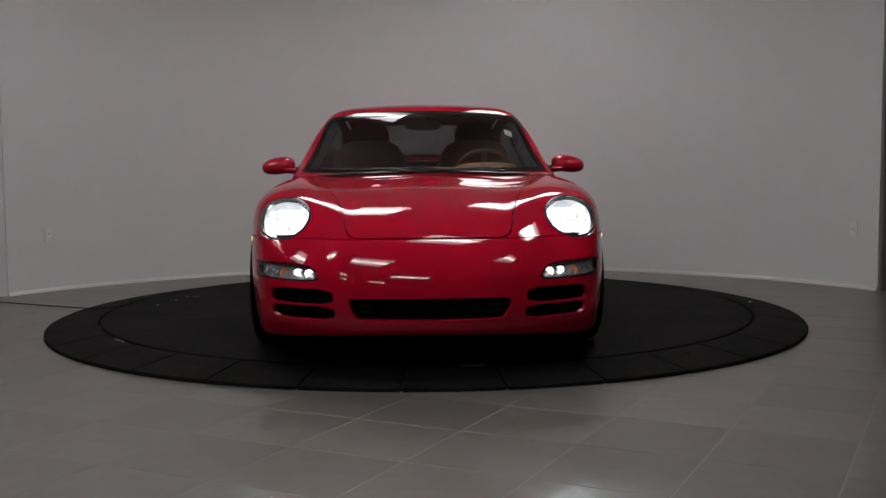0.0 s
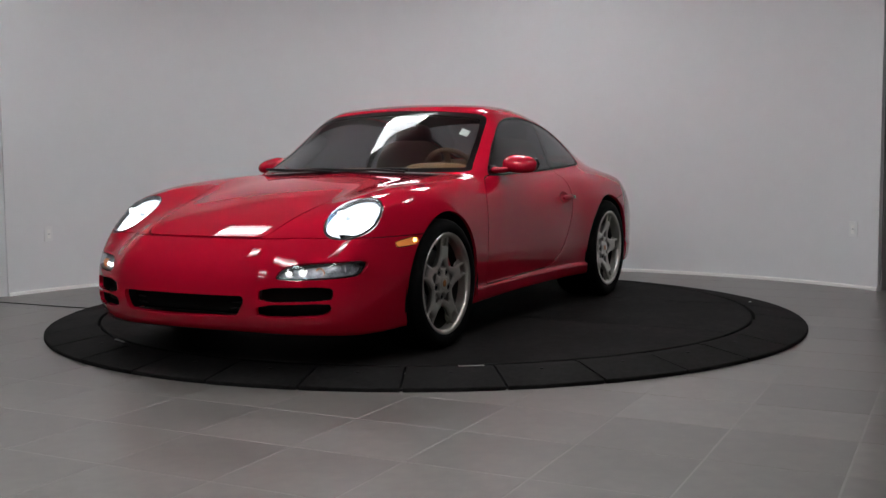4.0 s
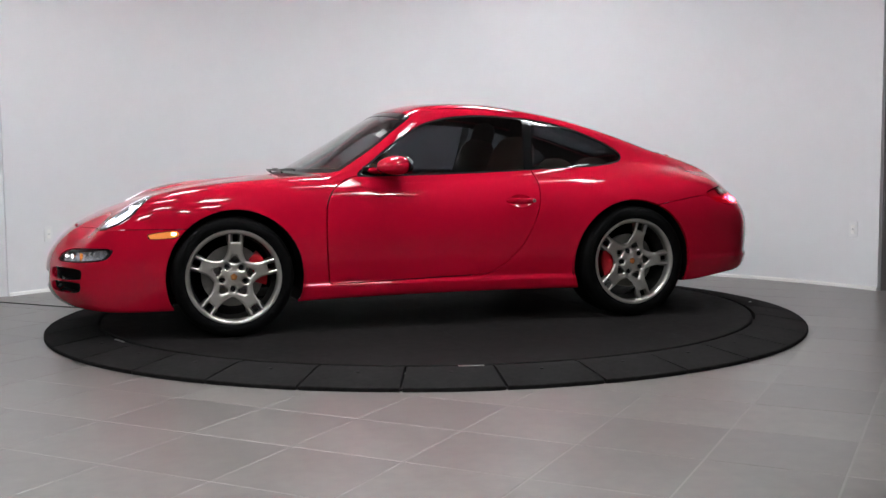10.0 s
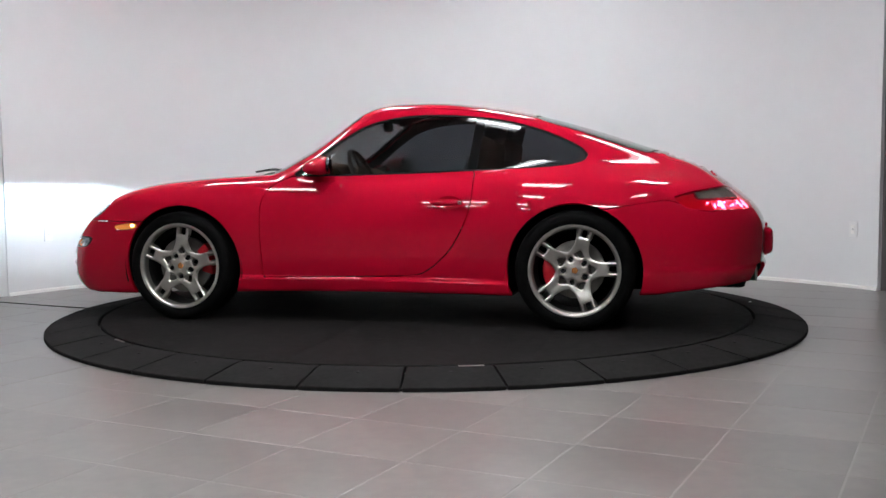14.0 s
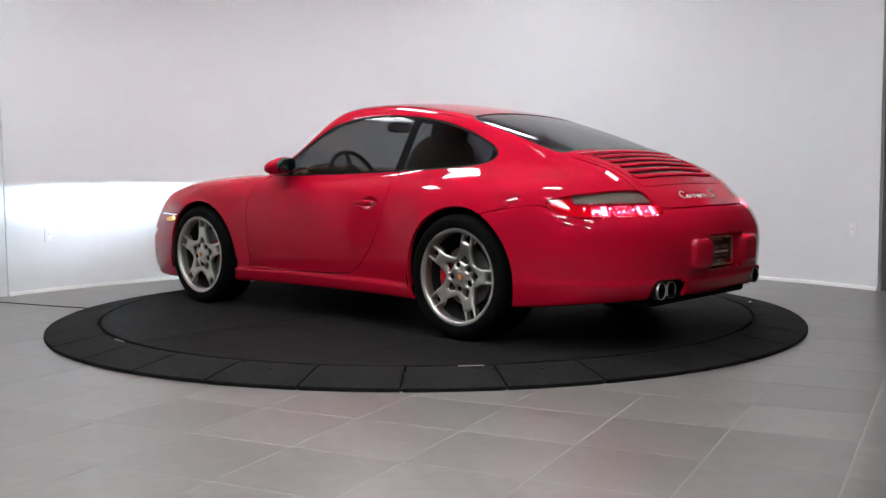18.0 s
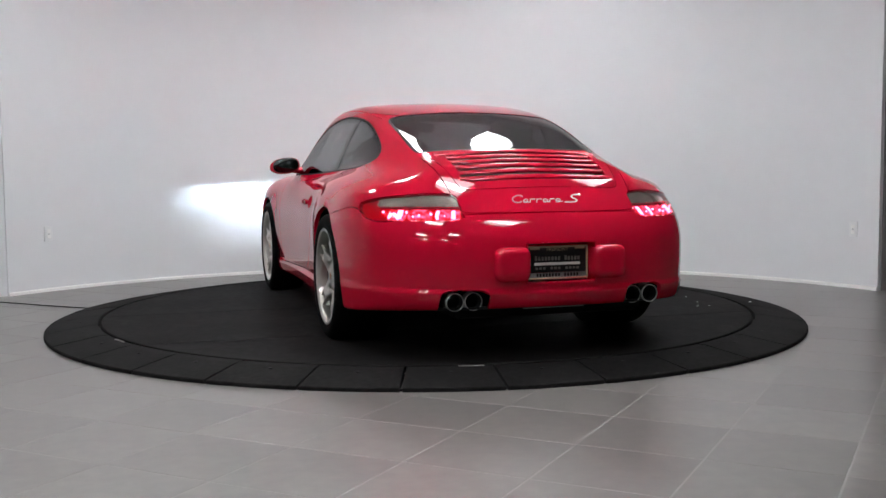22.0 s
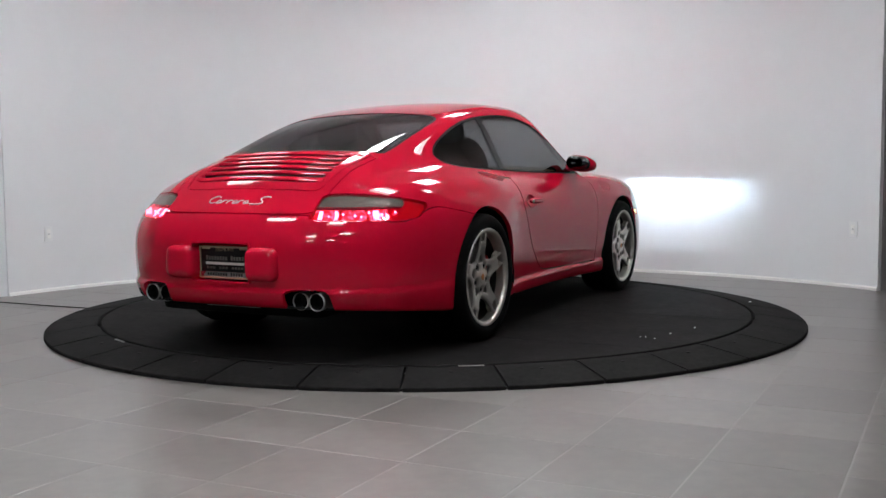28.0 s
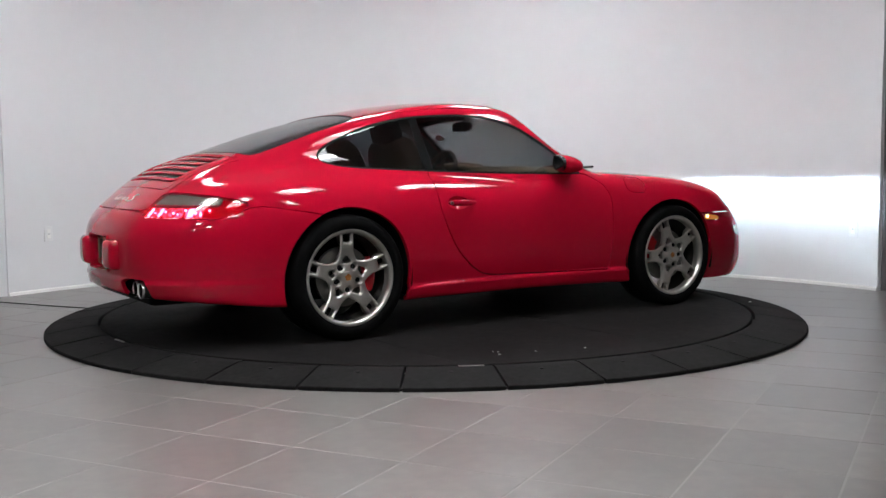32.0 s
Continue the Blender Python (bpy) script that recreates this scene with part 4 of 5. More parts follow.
    seam = spline((-2.4, -2.14, -2.05, -1.8, -1.69, -1.56, -1.37, -1.2), (0.692, 0.690, 0.672, 0.668, 0.708, 0.702, 0.672, 0.63))
    sk.carve("shell", "rear_bumper", lambda a: Z(a) - seam(X(a)), 0.004, lambda a: X(a) < -1.3)
    sk.carve("rear_bumper", "plate_recess", lambda a: inside(Y(a), Z(a), outline([(-0.3, 0.374), (0.16, 0.374), (0.166, 0.38), (0.166, 0.549), (0.16, 0.555), (-0.3, 0.555)], 1)), 0.0, lambda a: X(a) < -2.0)
    sk.carve("shell", "front_bumper", lambda a: Z(a) - (0.586 + 0.0 * Y(a)), 0.004, lambda a: X(a) > 1.3)
    sk.carve("shell", "fender", lambda a: smax(0.62 - X(a), Z(a) - 0.866, 0.004) , 0.0, lambda a: (X(a) > 0.58) & (Y(a) > 0.2))
    # slatted vent in the engine lid
    vent = outline([(-1.652, -0.2), (-1.652, 0.36), (-1.675, 0.388), (-1.92, 0.375), (-1.950, 0.35), (-1.957, -0.2)], 2)
    sk.carve("lid", "spoiler", lambda a: inside(X(a), Y(a), SPOILER), 0.004)
    A1, T1 = sk.sheets["spoiler"]
    sk.sheets["spoiler"] = keep(A1, T1, -inside(A1[:, 0], A1[:, 1], vent))

    def put(name, sheet, depth, mats, label="", both=False, sink=0.0, parent=None):
        A1, T1 = sk.sheets[sheet]
        if both:
            return [shell(name, A1, T1, depth, mats, parent or car, label, both=True, sink=sink)]
        return [shell(name, A1, T1, depth, mats, parent or car, label, mirror=m, sink=sink) for m in (False, True)]
    skin_mats = [PAINT, LINING]
    put("body", "shell", 0.022, skin_mats, "glossy red body shell and rear quarters", True)
    put("roof", "roof", 0.016, skin_mats, "glossy red roof panel between dark seams", True)
    put("underbody", "underbody", 0.01, LINING, "black underbody", True)
    A1, T1 = sk.sheets["fender"]
    shell("fender", A1, T1, 0.016, skin_mats, car, "glossy red front wing")
    sk.carve("fender", "fuel_flap", lambda a: inside(X(a), Z(a), outline([(0.80, 0.735), (0.80, 0.83), (0.95, 0.82), (0.95, 0.725)], 3)), 0.004, lambda a: Y(a) > 0.6)
    A1, T1 = sk.sheets["fender"]
    shell("fender", A1, T1, 0.016, skin_mats, car, "glossy red front wing with a fuel flap", True)
    A1, T1 = sk.sheets["fuel_flap"]
    shell("fuel_flap", A1, T1, 0.01, skin_mats, car, "red round-cornered fuel flap", True)
    doors = put("door", "door", 0.03, skin_mats, "glossy red door")
    # scooped recess behind each handle
    A1, T1 = sk.sheets["handle_dish"]
    qx, qz = (A1[:, 0] + 0.468) / 0.072, (A1[:, 2] - 0.700) / 0.037
    deep = 0.020 * np.clip(1 - qx * qx - qz * qz, 0, 1)
    A1[:, 3] += 2 * 0.020 * qx / 0.072 * -1
    A1[:, 5] += 2 * 0.020 * qz / 0.037 * -1
    A1[:, 1] -= deep
    for door, m in zip(doors, (False, True)):
        shell("handle_recess", A1, T1, 0.004, skin_mats, door, "scooped red recess behind the handle", mirror=m)
    put("front_lid", "hood", 0.016, skin_mats, "glossy red front lid", True)
    lid = put("engine_lid", "lid", 0.016, skin_mats, "glossy red slatted engine lid", True)[0]
    put("spoiler_panel", "spoiler", 0.014, skin_mats, "red spoiler panel round the vents", True, parent=lid)
    put("rear_bumper", "rear_bumper", 0.02, skin_mats, "glossy red rear bumper", True)
    put("plate_recess", "plate_recess", 0.012, skin_mats, "recessed red panel behind the plate", True, sink=0.062)
    bumper = put("front_bumper", "front_bumper", 0.02, skin_mats, "glossy red front bumper with black intakes", True)[0]
    put("mouth_backing", "mouth", 0.01, LINING, "black central intake", True, sink=0.06, parent=bumper)
    put("intake_backing", "gill_upper", 0.01, LINING, "black side intake", sink=0.05, parent=bumper)
    put("intake_backing", "gill_lower", 0.01, LINING, "black side intake", sink=0.05, parent=bumper)
    put("door_window", "door_glass", 0.004, [WINDOW, WINDOW_IN], "tinted side window", sink=0.004)
    put("quarter_window", "quarter_glass", 0.004, [WINDOW, WINDOW_IN], "tinted rear quarter window", sink=0.004)
    put("pillar_trim", "side_glass", 0.012, GLOSS_BLACK, "black pillar cover", sink=0.003)
    put("window_seal", "side_opening", 0.012, RUBBER, "black rubber window seal", sink=0.002)
    put("windscreen", "screen_glass", 0.005, [SCREEN, SCREEN_IN], "clear windscreen", True, sink=0.003)
    put("screen_seal", "screen_opening", 0.012, GLOSS_BLACK, "black windscreen surround", True, sink=0.001)
    put("rear_window", "back_glass", 0.005, [WINDOW, WINDOW_IN], "tinted rear window", True, sink=0.003)
    put("rear_seal", "back_opening", 0.012, RUBBER, "black rear window surround", True, sink=0.001)
    for m in (False, True):
        headlamp(car, sk, m)
        tail_lamp(car, sk, m)
        fog_lamp(car, sk, m)
    for ob in put("side_marker", "marker", 0.01, AMBER, "amber side marker lamp"):
        s = 1 if max(v.co.y for v in ob.data.vertices) > 0 else -1
        bm = bmesh.new()
        rounded_blob(bm, pose(1.478, s * (skin_y(1.478, 0.561) - 0.003), 0.561), (0.034, 0.012, 0.020))
        part("bulb", bm, AMBER_ON, ob, "lit amber bulb", smooth=60)
    details(car, doors, lid, bumper)
    return car


def tail_lamp(car, sk, mirror):
    s = -1 if mirror else 1
    A1, T1 = sk.sheets["tail_lamp"]
    up = shell("tail_lamp", A1, T1, 0.005, [SMOKE, CLEAR_IN], car, "red and smoked tail lamp, lit", mirror, sink=0.001)
    A2, T2 = sk.sheets["tail_lower"]
    shell("red_lens", A2, T2, 0.005, [REDLENS, CLEAR_IN], up, "glowing red lower lens", mirror, sink=0.001)
    for sheet, mat, name in ((A1, FACET, "reflector"), (A2, TAIL_DIM, "red_reflector")):
        T = T1 if sheet is A1 else T2
        shell(name, sheet, T, 0.004, mat, up, "", mirror, sink=0.012 if sheet is A1 else 0.018)
    # lit chambers, spread along the lower lens
    A3, T3 = A2.copy(), T2
    ang = tail_angle(A3)
    for k, (lo, hi) in enumerate(((19.5, 31.0), (32.2, 43.2), (44.4, 53.5))):
        g = np.maximum(np.maximum((lo - ang), (ang - hi)) * 0.012, np.maximum(0.668 - A3[:, 2], A3[:, 2] - 0.717))
        B, U = keep(A3, T3, g)
        if len(U):
            shell("lit_chamber", B, U, 0.004, TAIL_GLOW, up, "bright pink-red lit chamber", mirror, sink=0.014)
    # added emissive strips for the white-hot streaks in the lit lens
    for lo, hi in ((21.5, 23.5), (29.0, 30.8), (46.0, 49.0), (52.0, 53.4)):
        g = np.maximum(np.maximum((lo - ang), (ang - hi)) * 0.012, np.maximum(0.671 - A3[:, 2], A3[:, 2] - 0.712))
        B, U = keep(A3, T3, g)
        if len(U):
            shell("hot_streak", B, U, 0.003, TAIL_ON, up, "narrow white-hot streak in the lit lens", mirror, sink=0.010)
    for lo, zz, rad in ((23, 0.703, 0.005), (26.5, 0.687, 0.0045), (33, 0.701, 0.006), (37.5, 0.690, 0.0065), (41, 0.688, 0.005), (45, 0.700, 0.0065), (50.5, 0.699, 0.008), (57, 0.697, 0.006)):
        spot = A3[np.argmin(((ang - lo) * 0.0105) ** 2 + (A3[:, 2] - zz) ** 2)]
        n = spot[3:6] / np.linalg.norm(spot[3:6])
        c = (spot[:3] - n * 0.010) * np.array([1, s, 1])
        bm = bmesh.new()
        rounded_blob(bm, pose(*c), (2 * rad, 2 * rad, 2 * rad), 2.0, 12, 8)
        part("lit_bulb", bm, TAIL_ON, up, "small white-hot lamp", smooth=60)


def fog_lamp(car, sk, mirror):
    s = -1 if mirror else 1
    A1, T1 = sk.sheets["fog"]
    cover = shell("front_lamp_unit", A1, T1, 0.004, [CLEAR, CLEAR_IN], car, "clear slim bumper lamp with chrome inside", mirror, sink=0.001)
    shell("lamp_backing", A1, T1, 0.004, FOG_CHROME, cover, "chromed lamp backing", mirror, sink=0.026)
    B, U = keep(A1, T1, np.maximum(np.abs(inside(A1[:, 1], A1[:, 2], FOG) + 0.001) - 0.0048, -1))
    shell("bezel", B, U, 0.03, PLASTIC, cover, "thin black edge", mirror, sink=0.006)
    # ribs of the outer part
    for k in range(5):
        y = 0.69 + 0.018 * k
        g = np.maximum(np.abs(A1[:, 1] - y) - 0.0025, inside(A1[:, 1], A1[:, 2], FOG) + 0.010)
        B, U = keep(A1, T1, g)
        if len(U):
            shell("rib", B, U, 0.006, LAMP_SILVER, cover, "", mirror, sink=0.016)
    for y, r, m in ((0.530, 0.021, CHROME), (0.530, 0.008, FOG_ON), (0.580, 0.022, CHROME), (0.580, 0.010, FOG_ON), (0.642, 0.022, AMBER)):
        bm = bmesh.new()
        x = float(A1[np.argmin((A1[:, 1] - y) ** 2 + (A1[:, 2] - 0.44) ** 2), 0]) - (0.024 if m is FOG_ON else 0.030)
        q = pose(x, s * y, 0.44) @ pose(0, 0, 0, 0, 90, 0)
        rings = lathe(bm, [(r, 0.012), (r * 0.8, -0.002), (r * 0.3, -0.006)], 20, q)
        cap(bm, rings[-1])
        part("lamp_cup", bm, m, cover, "", smooth=40)


def details(car, doors, lid, bumper):
    # wheel wells
    for wx, wz, wr in WHEELS:
        for s in (1, -1):
            bm = bmesh.new()
            n, rows = 28, []
            for i in range(n + 1):
                a = radians(-15 + 210 * i / n)
                c, d = math.cos(a), math.sin(a)
                rows.append([bm.verts.new((wx + (wr + o) * c, s * y, wz + (wr + o) * d)) for y, o in ((0.50, 0.012), (0.845 if wx > 0 else 0.87, 0.012))])
            for a, b in zip(rows, rows[1:]):
                bm.faces.new((a[0], a[1], b[1], b[0]))
            bm.faces.new([r[0] for r in rows])
            part("wheel_arch_liner", bm, LINING, car, "black wheel arch liner", smooth=40)
    # wheels and brakes
    for (wx, tr, tw, lipy, ins, deg_l, deg_r, cal) in ((1.175, 0.323, 0.235, 0.862, 0.016, 86.0, 36.0, 14.0), (-1.175, 0.330, 0.295, 0.888, 0.030, 75.0, 92.5, 178.0)):
        for s in (1, -1):
            if s == 1:
                turn = Matrix(((-1, 0, 0, wx), (0, 0, 1, lipy), (0, 1, 0, tr), (0, 0, 0, 1)))
            else:
                turn = Matrix(((1, 0, 0, wx), (0, 0, -1, -lipy), (0, 1, 0, tr), (0, 0, 0, 1)))
            build_wheel(car, turn @ Matrix.Rotation(radians(deg_l if s == 1 else deg_r), 4, "Z"), tr, tw, ins)
            brake(car, turn, 0.165 if wx > 0 else 0.160, cal if s == 1 else 180 - cal)
    # dark block behind the front intakes, with a mesh of bars
    for k in range(3):
        bm = bmesh.new()
        box(bm, pose(2.085, 0, 0.25 + 0.028 * k), (0.012, 0.62, 0.007), 0.002, 1)
        part("grille_bar", bm, PLASTIC, bumper)
    # engine vent slats over a dark well
    well = bmesh.new()
    n, rows = 10, []
    for i in range(n + 1):
        x = -1.64 - 0.32 * i / n
        rows.append([well.verts.new((x, y, float(ROOF(x)) - 0.1 * y * y - 0.045)) for y in (-0.36, -0.18, 0, 0.18, 0.36)])
    for a, b in zip(rows, rows[1:]):
        for q in range(4):
            well.faces.new((a[q], a[q + 1], b[q + 1], b[q]))
    part("vent_well", well, LINING, lid, "dark vent well", smooth=40)
    for k in range(5):
        xc = -1.690 - 0.060 * k
        bm = bmesh.new()
        rows = []
        for i in range(25):
            y = -0.386 + 0.772 * i / 24
            e = 0.012 * (abs(y) / 0.386) ** 8
            slope = (float(ROOF(xc + 0.01)) - float(ROOF(xc - 0.01))) / 0.02
            ring = []
            for dx, dz in ((0.013, 0.002), (0.004, 0.0055), (-0.009, 0.004), (-0.013, -0.002), (-0.009, -0.010), (0.009, -0.006)):
                ring.append(bm.verts.new((xc + dx + e, y, float(ROOF(xc)) + (dx + e) * slope - 0.1 * y * y + dz - 0.003)))
            rows.append(ring)
        for a, b in zip(rows, rows[1:]):
            for q in range(6):
                bm.faces.new((a[q], a[(q + 1) % 6], b[(q + 1) % 6], b[q]))
        bm.faces.new(rows[0])
        bm.faces.new(rows[-1])
        part("vent_slat", bm, PAINT, lid, "", smooth=50)
    # the lip over the uppermost gap
    bm = bmesh.new()
    rows = []
    for i in range(25):
        y = -0.43 + 0.86 * i / 24
        c = 0.10 * y * y
        d = 0.35 * y * y
        rows.append([bm.verts.new((x + d * 0.1, y, float(ROOF(x)) - c + h)) for x, h in ((-1.617, 0.001), (-1.64, 0.008), (-1.658, 0.006), (-1.66, 0.001), (-1.64, -0.004))])
    for a, b in zip(rows, rows[1:]):
        for q in range(5):
            bm.faces.new((a[q], a[(q + 1) % 5], b[(q + 1) % 5], b[q]))
    bm.faces.new(rows[0])
    bm.faces.new(rows[-1])
    part("spoiler_lip", bm, PAINT, lid, "red spoiler lip", smooth=50)
    # script badge as plain strokes
    def stroke(pts, r):
        bm = bmesh.new()
        tube_along(bm, [(skin_x_rear(y, z) - 0.0015, y, z) for y, z in pts], r, 6)
        part("badge_stroke", bm, BADGE, lid, "bright script badge stroke", smooth=60)
    lean = 0.55
    stroke([(0.150 + 0.028 * math.cos(radians(q)) - lean * 0.016 * math.sin(radians(q)), 0.7515 + 0.016 * math.sin(radians(q))) for q in range(140, -131, -27)], 0.0026)
    for k in range(6):
        y0 = 0.118 - 0.0325 * k
        if k % 3 == 0 or k == 5:
            # a low closed bowl with its tail
            pts = [(y0 + 0.011 * math.cos(a) - lean * 0.0075 * math.sin(a), 0.7425 + 0.0075 * math.sin(a)) for a in [2 * math.pi * q / 12 for q in range(13)]]
            pts += [(y0 - 0.014, 0.7365), (y0 - 0.021, 0.7385)]
        else:
            # an upright with a short shoulder
            pts = [(y0 + 0.014, 0.7355), (y0 + 0.009, 0.7440), (y0 + 0.004, 0.7505), (y0 - 0.003, 0.7495), (y0 - 0.011, 0.7505), (y0 - 0.018, 0.7480)]
        stroke(pts, 0.0022)
    stroke([(-0.075, 0.7345), (-0.100, 0.7335), (-0.128, 0.7345), (-0.142, 0.7405), (-0.136, 0.7480), (-0.124, 0.7530), (-0.122, 0.7600), (-0.134, 0.7660), (-0.155, 0.7675), (-0.172, 0.7655)], 0.0036)
    # pads, plate and its holder
    for s in (1, -1):
        bm = bmesh.new()
        rounded_blob(bm, pose(-2.194, s * 0.236, 0.462, 0, 0, s * -3), (0.13, 0.168, 0.158), 5.0, 32, 18)
        part("bumper_pad", bm, PAINT, car, "red raised bumper pad beside the plate", smooth=60)
    bm = bmesh.new()
    for k in (-1, 1):
        box(bm, pose(-2.190, 0, 0.4645 + k * 0.0925), (0.085, 0.335, 0.006))
        box(bm, pose(-2.190, k * 0.169, 0.4645), (0.085, 0.006, 0.18))
    part("recess_wall", bm, PAINT, car, "red walls of the plate recess")
    plate = new("number_plate")
    plate.parent = car
    tagged(plate, "black dealer plate in a pale brass frame")
    plate.matrix_basis = Matrix(((0, 0, -1, -2.186), (-1, 0, 0, 0.004), (0, 1, 0, 0.462), (0, 0, 0, 1)))
    bm = bmesh.new()
    box(bm, pose(0, 0, -0.008), (0.304, 0.152, 0.012), 0.004)
    part("backing", bm, PLASTIC, plate)
    bm = bmesh.new()
    for k in (-1, 1):
        box(bm, pose(0, k * 0.073, 0), (0.306, 0.009, 0.008), 0.002, 1)
        box(bm, pose(k * 0.149, 0, 0), (0.009, 0.154, 0.008), 0.002, 1)
    part("plate_frame", bm, BRASS, plate, "pale brass plate frame")
    bm = bmesh.new()
    box(bm, pose(0, -0.0575, 0.0005), (0.29, 0.024, 0.004), 0.001, 1)
    part("plate_strip", bm, CHROME, plate, "bright lower strip of the plate frame")
    for k in (-1, 1):
        bm = bmesh.new()
        box(bm, pose(k * 0.112, 0.066, 0.001), (0.05, 0.012, 0.005), 0.002, 1)
        part("frame_corner", bm, BRASS, plate, "pale brass frame corner")
    bm = bmesh.new()
    box(bm, pose(0, -0.006, 0.0005), (0.228, 0.013, 0.004), 0.001, 1)
    part("plate_line", bm, BADGE, plate, "pale grey line across the plate")
    # unread letters as plain bars
    for w, h, y, m, count, blank in ((0.228, 0.021, 0.020, STEEL, 14, (8,)), (0.222, 0.010, -0.027, STEEL, 12, (3, 7)), (0.214, 0.015, -0.0575, PLASTIC, 14, (8,))):
        for k in range(count):
            if k in blank:
                continue
            bm = bmesh.new()
            hh = h if k in (0, 9) or h < 0.02 else h * 0.82
            box(bm, pose((k - (count - 1) / 2) * w / count, y - (h - hh) / 2, 0.0012), (w / count * 0.58, hh, 0.004))
            part("plate_bar", bm, m, plate)
    txt = bpy.data.curves.new("plate_text", "FONT")
    txt.body, txt.size, txt.align_x, txt.align_y, txt.extrude = "FREMONT", 0.024, "CENTER", "CENTER", 0.001
    tmp = bpy.data.objects.new("plate_text", txt)
    me = bpy.data.meshes.new_from_object(tmp)
    bpy.data.objects.remove(tmp)
    me.materials.append(BRASS)
    ob = new("plate_text", me)
    ob.parent = plate
    ob.matrix_basis = pose(0, 0.060, 0.0005)
    # exhausts
    for s in (1, -1):
        for k in (-1, 1):
            bm = bmesh.new()
            q = pose(-2.156, s * 0.445 + k * 0.0445, 0.293) @ pose(0, 0, 0, 0, -90, 0)
            lathe(bm, [(0.0382, -0.012), (0.0382, -0.005), (0.0388, -0.0015), (0.0402, 0.0), (0.0414, -0.001), (0.0427, -0.004), (0.0430, -0.008), (0.0425, -0.012)], 36, q, closed=True)
            tip = part("exhaust_tip", bm, TIP, car, "chrome exhaust tip", smooth=40)
            bm = bmesh.new()
            rings = lathe(bm, [(0.0382, -0.006), (0.0372, -0.06), (0.001, -0.065)], 28, q)
            part("bore", bm, LINING, tip, "dark bore")
            bm = bmesh.new()
            lathe(bm, [(0.0420, -0.011), (0.0415, -0.2)], 28, q)
            part("pipe", bm, DARK_ALLOY, tip, "dull steel pipe", smooth=40)
        bm = bmesh.new()
        box(bm, pose(-2.0, s * 0.437, 0.312), (0.14, 0.22, 0.11), 0.02)
        part("exhaust_recess", bm, LINING, car, "black exhaust recess")
    # dark belly mass
    bm = bmesh.new()
    box(bm, pose(0, 0, 0.25), (1.5, 1.5, 0.12), 0.03)
    box(bm, pose(-1.75, 0, 0.28), (0.7, 0.95, 0.15), 0.03)
    box(bm, pose(1.6, 0, 0.24), (0.6, 0.95, 0.13), 0.03)
    part("chassis", bm, LINING, car, "black chassis underside")
    bm = bmesh.new()
    box(bm, pose(-2.135, 0, 0.252, 0, 8, 0), (0.03, 0.30, 0.012), 0.004)
    part("silencer_edge", bm, STEEL, car, "dull steel edge under the rear bumper")
    # emblem on the front lid
    bm = bmesh.new()
    rounded_blob(bm, pose(1.885, 0, 0.640, 0, 25, 0), (0.058, 0.044, 0.008), 2.4, 16, 8)
    part("emblem", bm, CREST, car, "small gold and red enamel badge on the front lid", smooth=60)
    # mirrors, handles
    for s, door in ((1, doors[0]), (-1, doors[1])):
        # tear-shaped housing: tall at the glass, low and narrow ahead
        q = pose(0.298, s * 0.869, 0.916, s * -6, 0, s * 14)
        bm = bmesh.new()
        rounded_blob(bm, Matrix(), (0.165, 0.202, 0.116), 2.5, 36, 20)
        for vert in bm.verts:
            w = min(max((vert.co.x + 0.0825) / 0.165, 0.0), 1.0)
            vert.co.z = vert.co.z * (1 - 0.42 * w ** 1.6) - 0.016 * w ** 1.6
            vert.co.y *= 1 - 0.14 * w ** 2
            vert.co = q @ vert.co
        part("door_mirror", bm, PAINT, door, "red tear-shaped door mirror housing", smooth=70)
        bm = bmesh.new()
        rings = []
        for k in range(9):
            f = k / 8
            c = Vector((0.345 + 0.035 * f, s * (0.835 - 0.125 * f), 0.889 - 0.008 * math.sin(f * math.pi)))
            rx, rz = 0.034 + 0.016 * f, 0.017 + 0.006 * f * f
            rings.append([bm.verts.new(c + Vector((rx * math.cos(a), 0, rz * math.sin(a)))) for a in [k2 * math.pi / 7 for k2 in range(14)]])
        for a, b in zip(rings, rings[1:]):
            for k in range(14):
                bm.faces.new((a[k], a[(k + 1) % 14], b[(k + 1) % 14], b[k]))
        part("mirror_arm", bm, PAINT, door, "", smooth=60)
        bm = bmesh.new()
        box(bm, pose(0.392, s * 0.736, 0.884, s * -24, 0, s * 4), (0.10, 0.014, 0.05), 0.005)
        part("mirror_foot", bm, PLASTIC, door, "black mirror foot", smooth=50)
        bm = bmesh.new()
        rounded_blob(bm, pose(0.2275, s * 0.869, 0.916, s * -6, 0, s * 14), (0.036, 0.178, 0.094), 2.45, 28, 14)
        part("mirror_glass", bm, MIRROR, door, "mirror glass with the dark hall's reflection in its colour", smooth=70)
        bm = bmesh.new()
        rounded_blob(bm, pose(-0.462, s * 0.872, 0.702, 0, 0, s * 1.5), (0.185, 0.026, 0.034), 2.7, 28, 14)
        handle = part("handle", bm, PAINT, door, "red pull handle", smooth=60)
        bm = bmesh.new()
        lathe(bm, [(0.010, 0), (0.010, 0.004), (0.004, 0.005)], 14, pose(-0.538, s * 0.882, 0.702) @ pose(0, 0, 0, -90 * s, 0, 0))
        part("lock", bm, STEEL, handle)
    # wipers
    for y0, y1 in ((0.42, -0.12), (-0.05, -0.58)):
        pts = []
        for i in range(9):
            y = y0 + (y1 - y0) * i / 8
            x = 0.805 - 0.26 * y * y
            pts.append((x + 0.014, y, 0.889 + 0.003 * math.sin(i)))
        bm = bmesh.new()
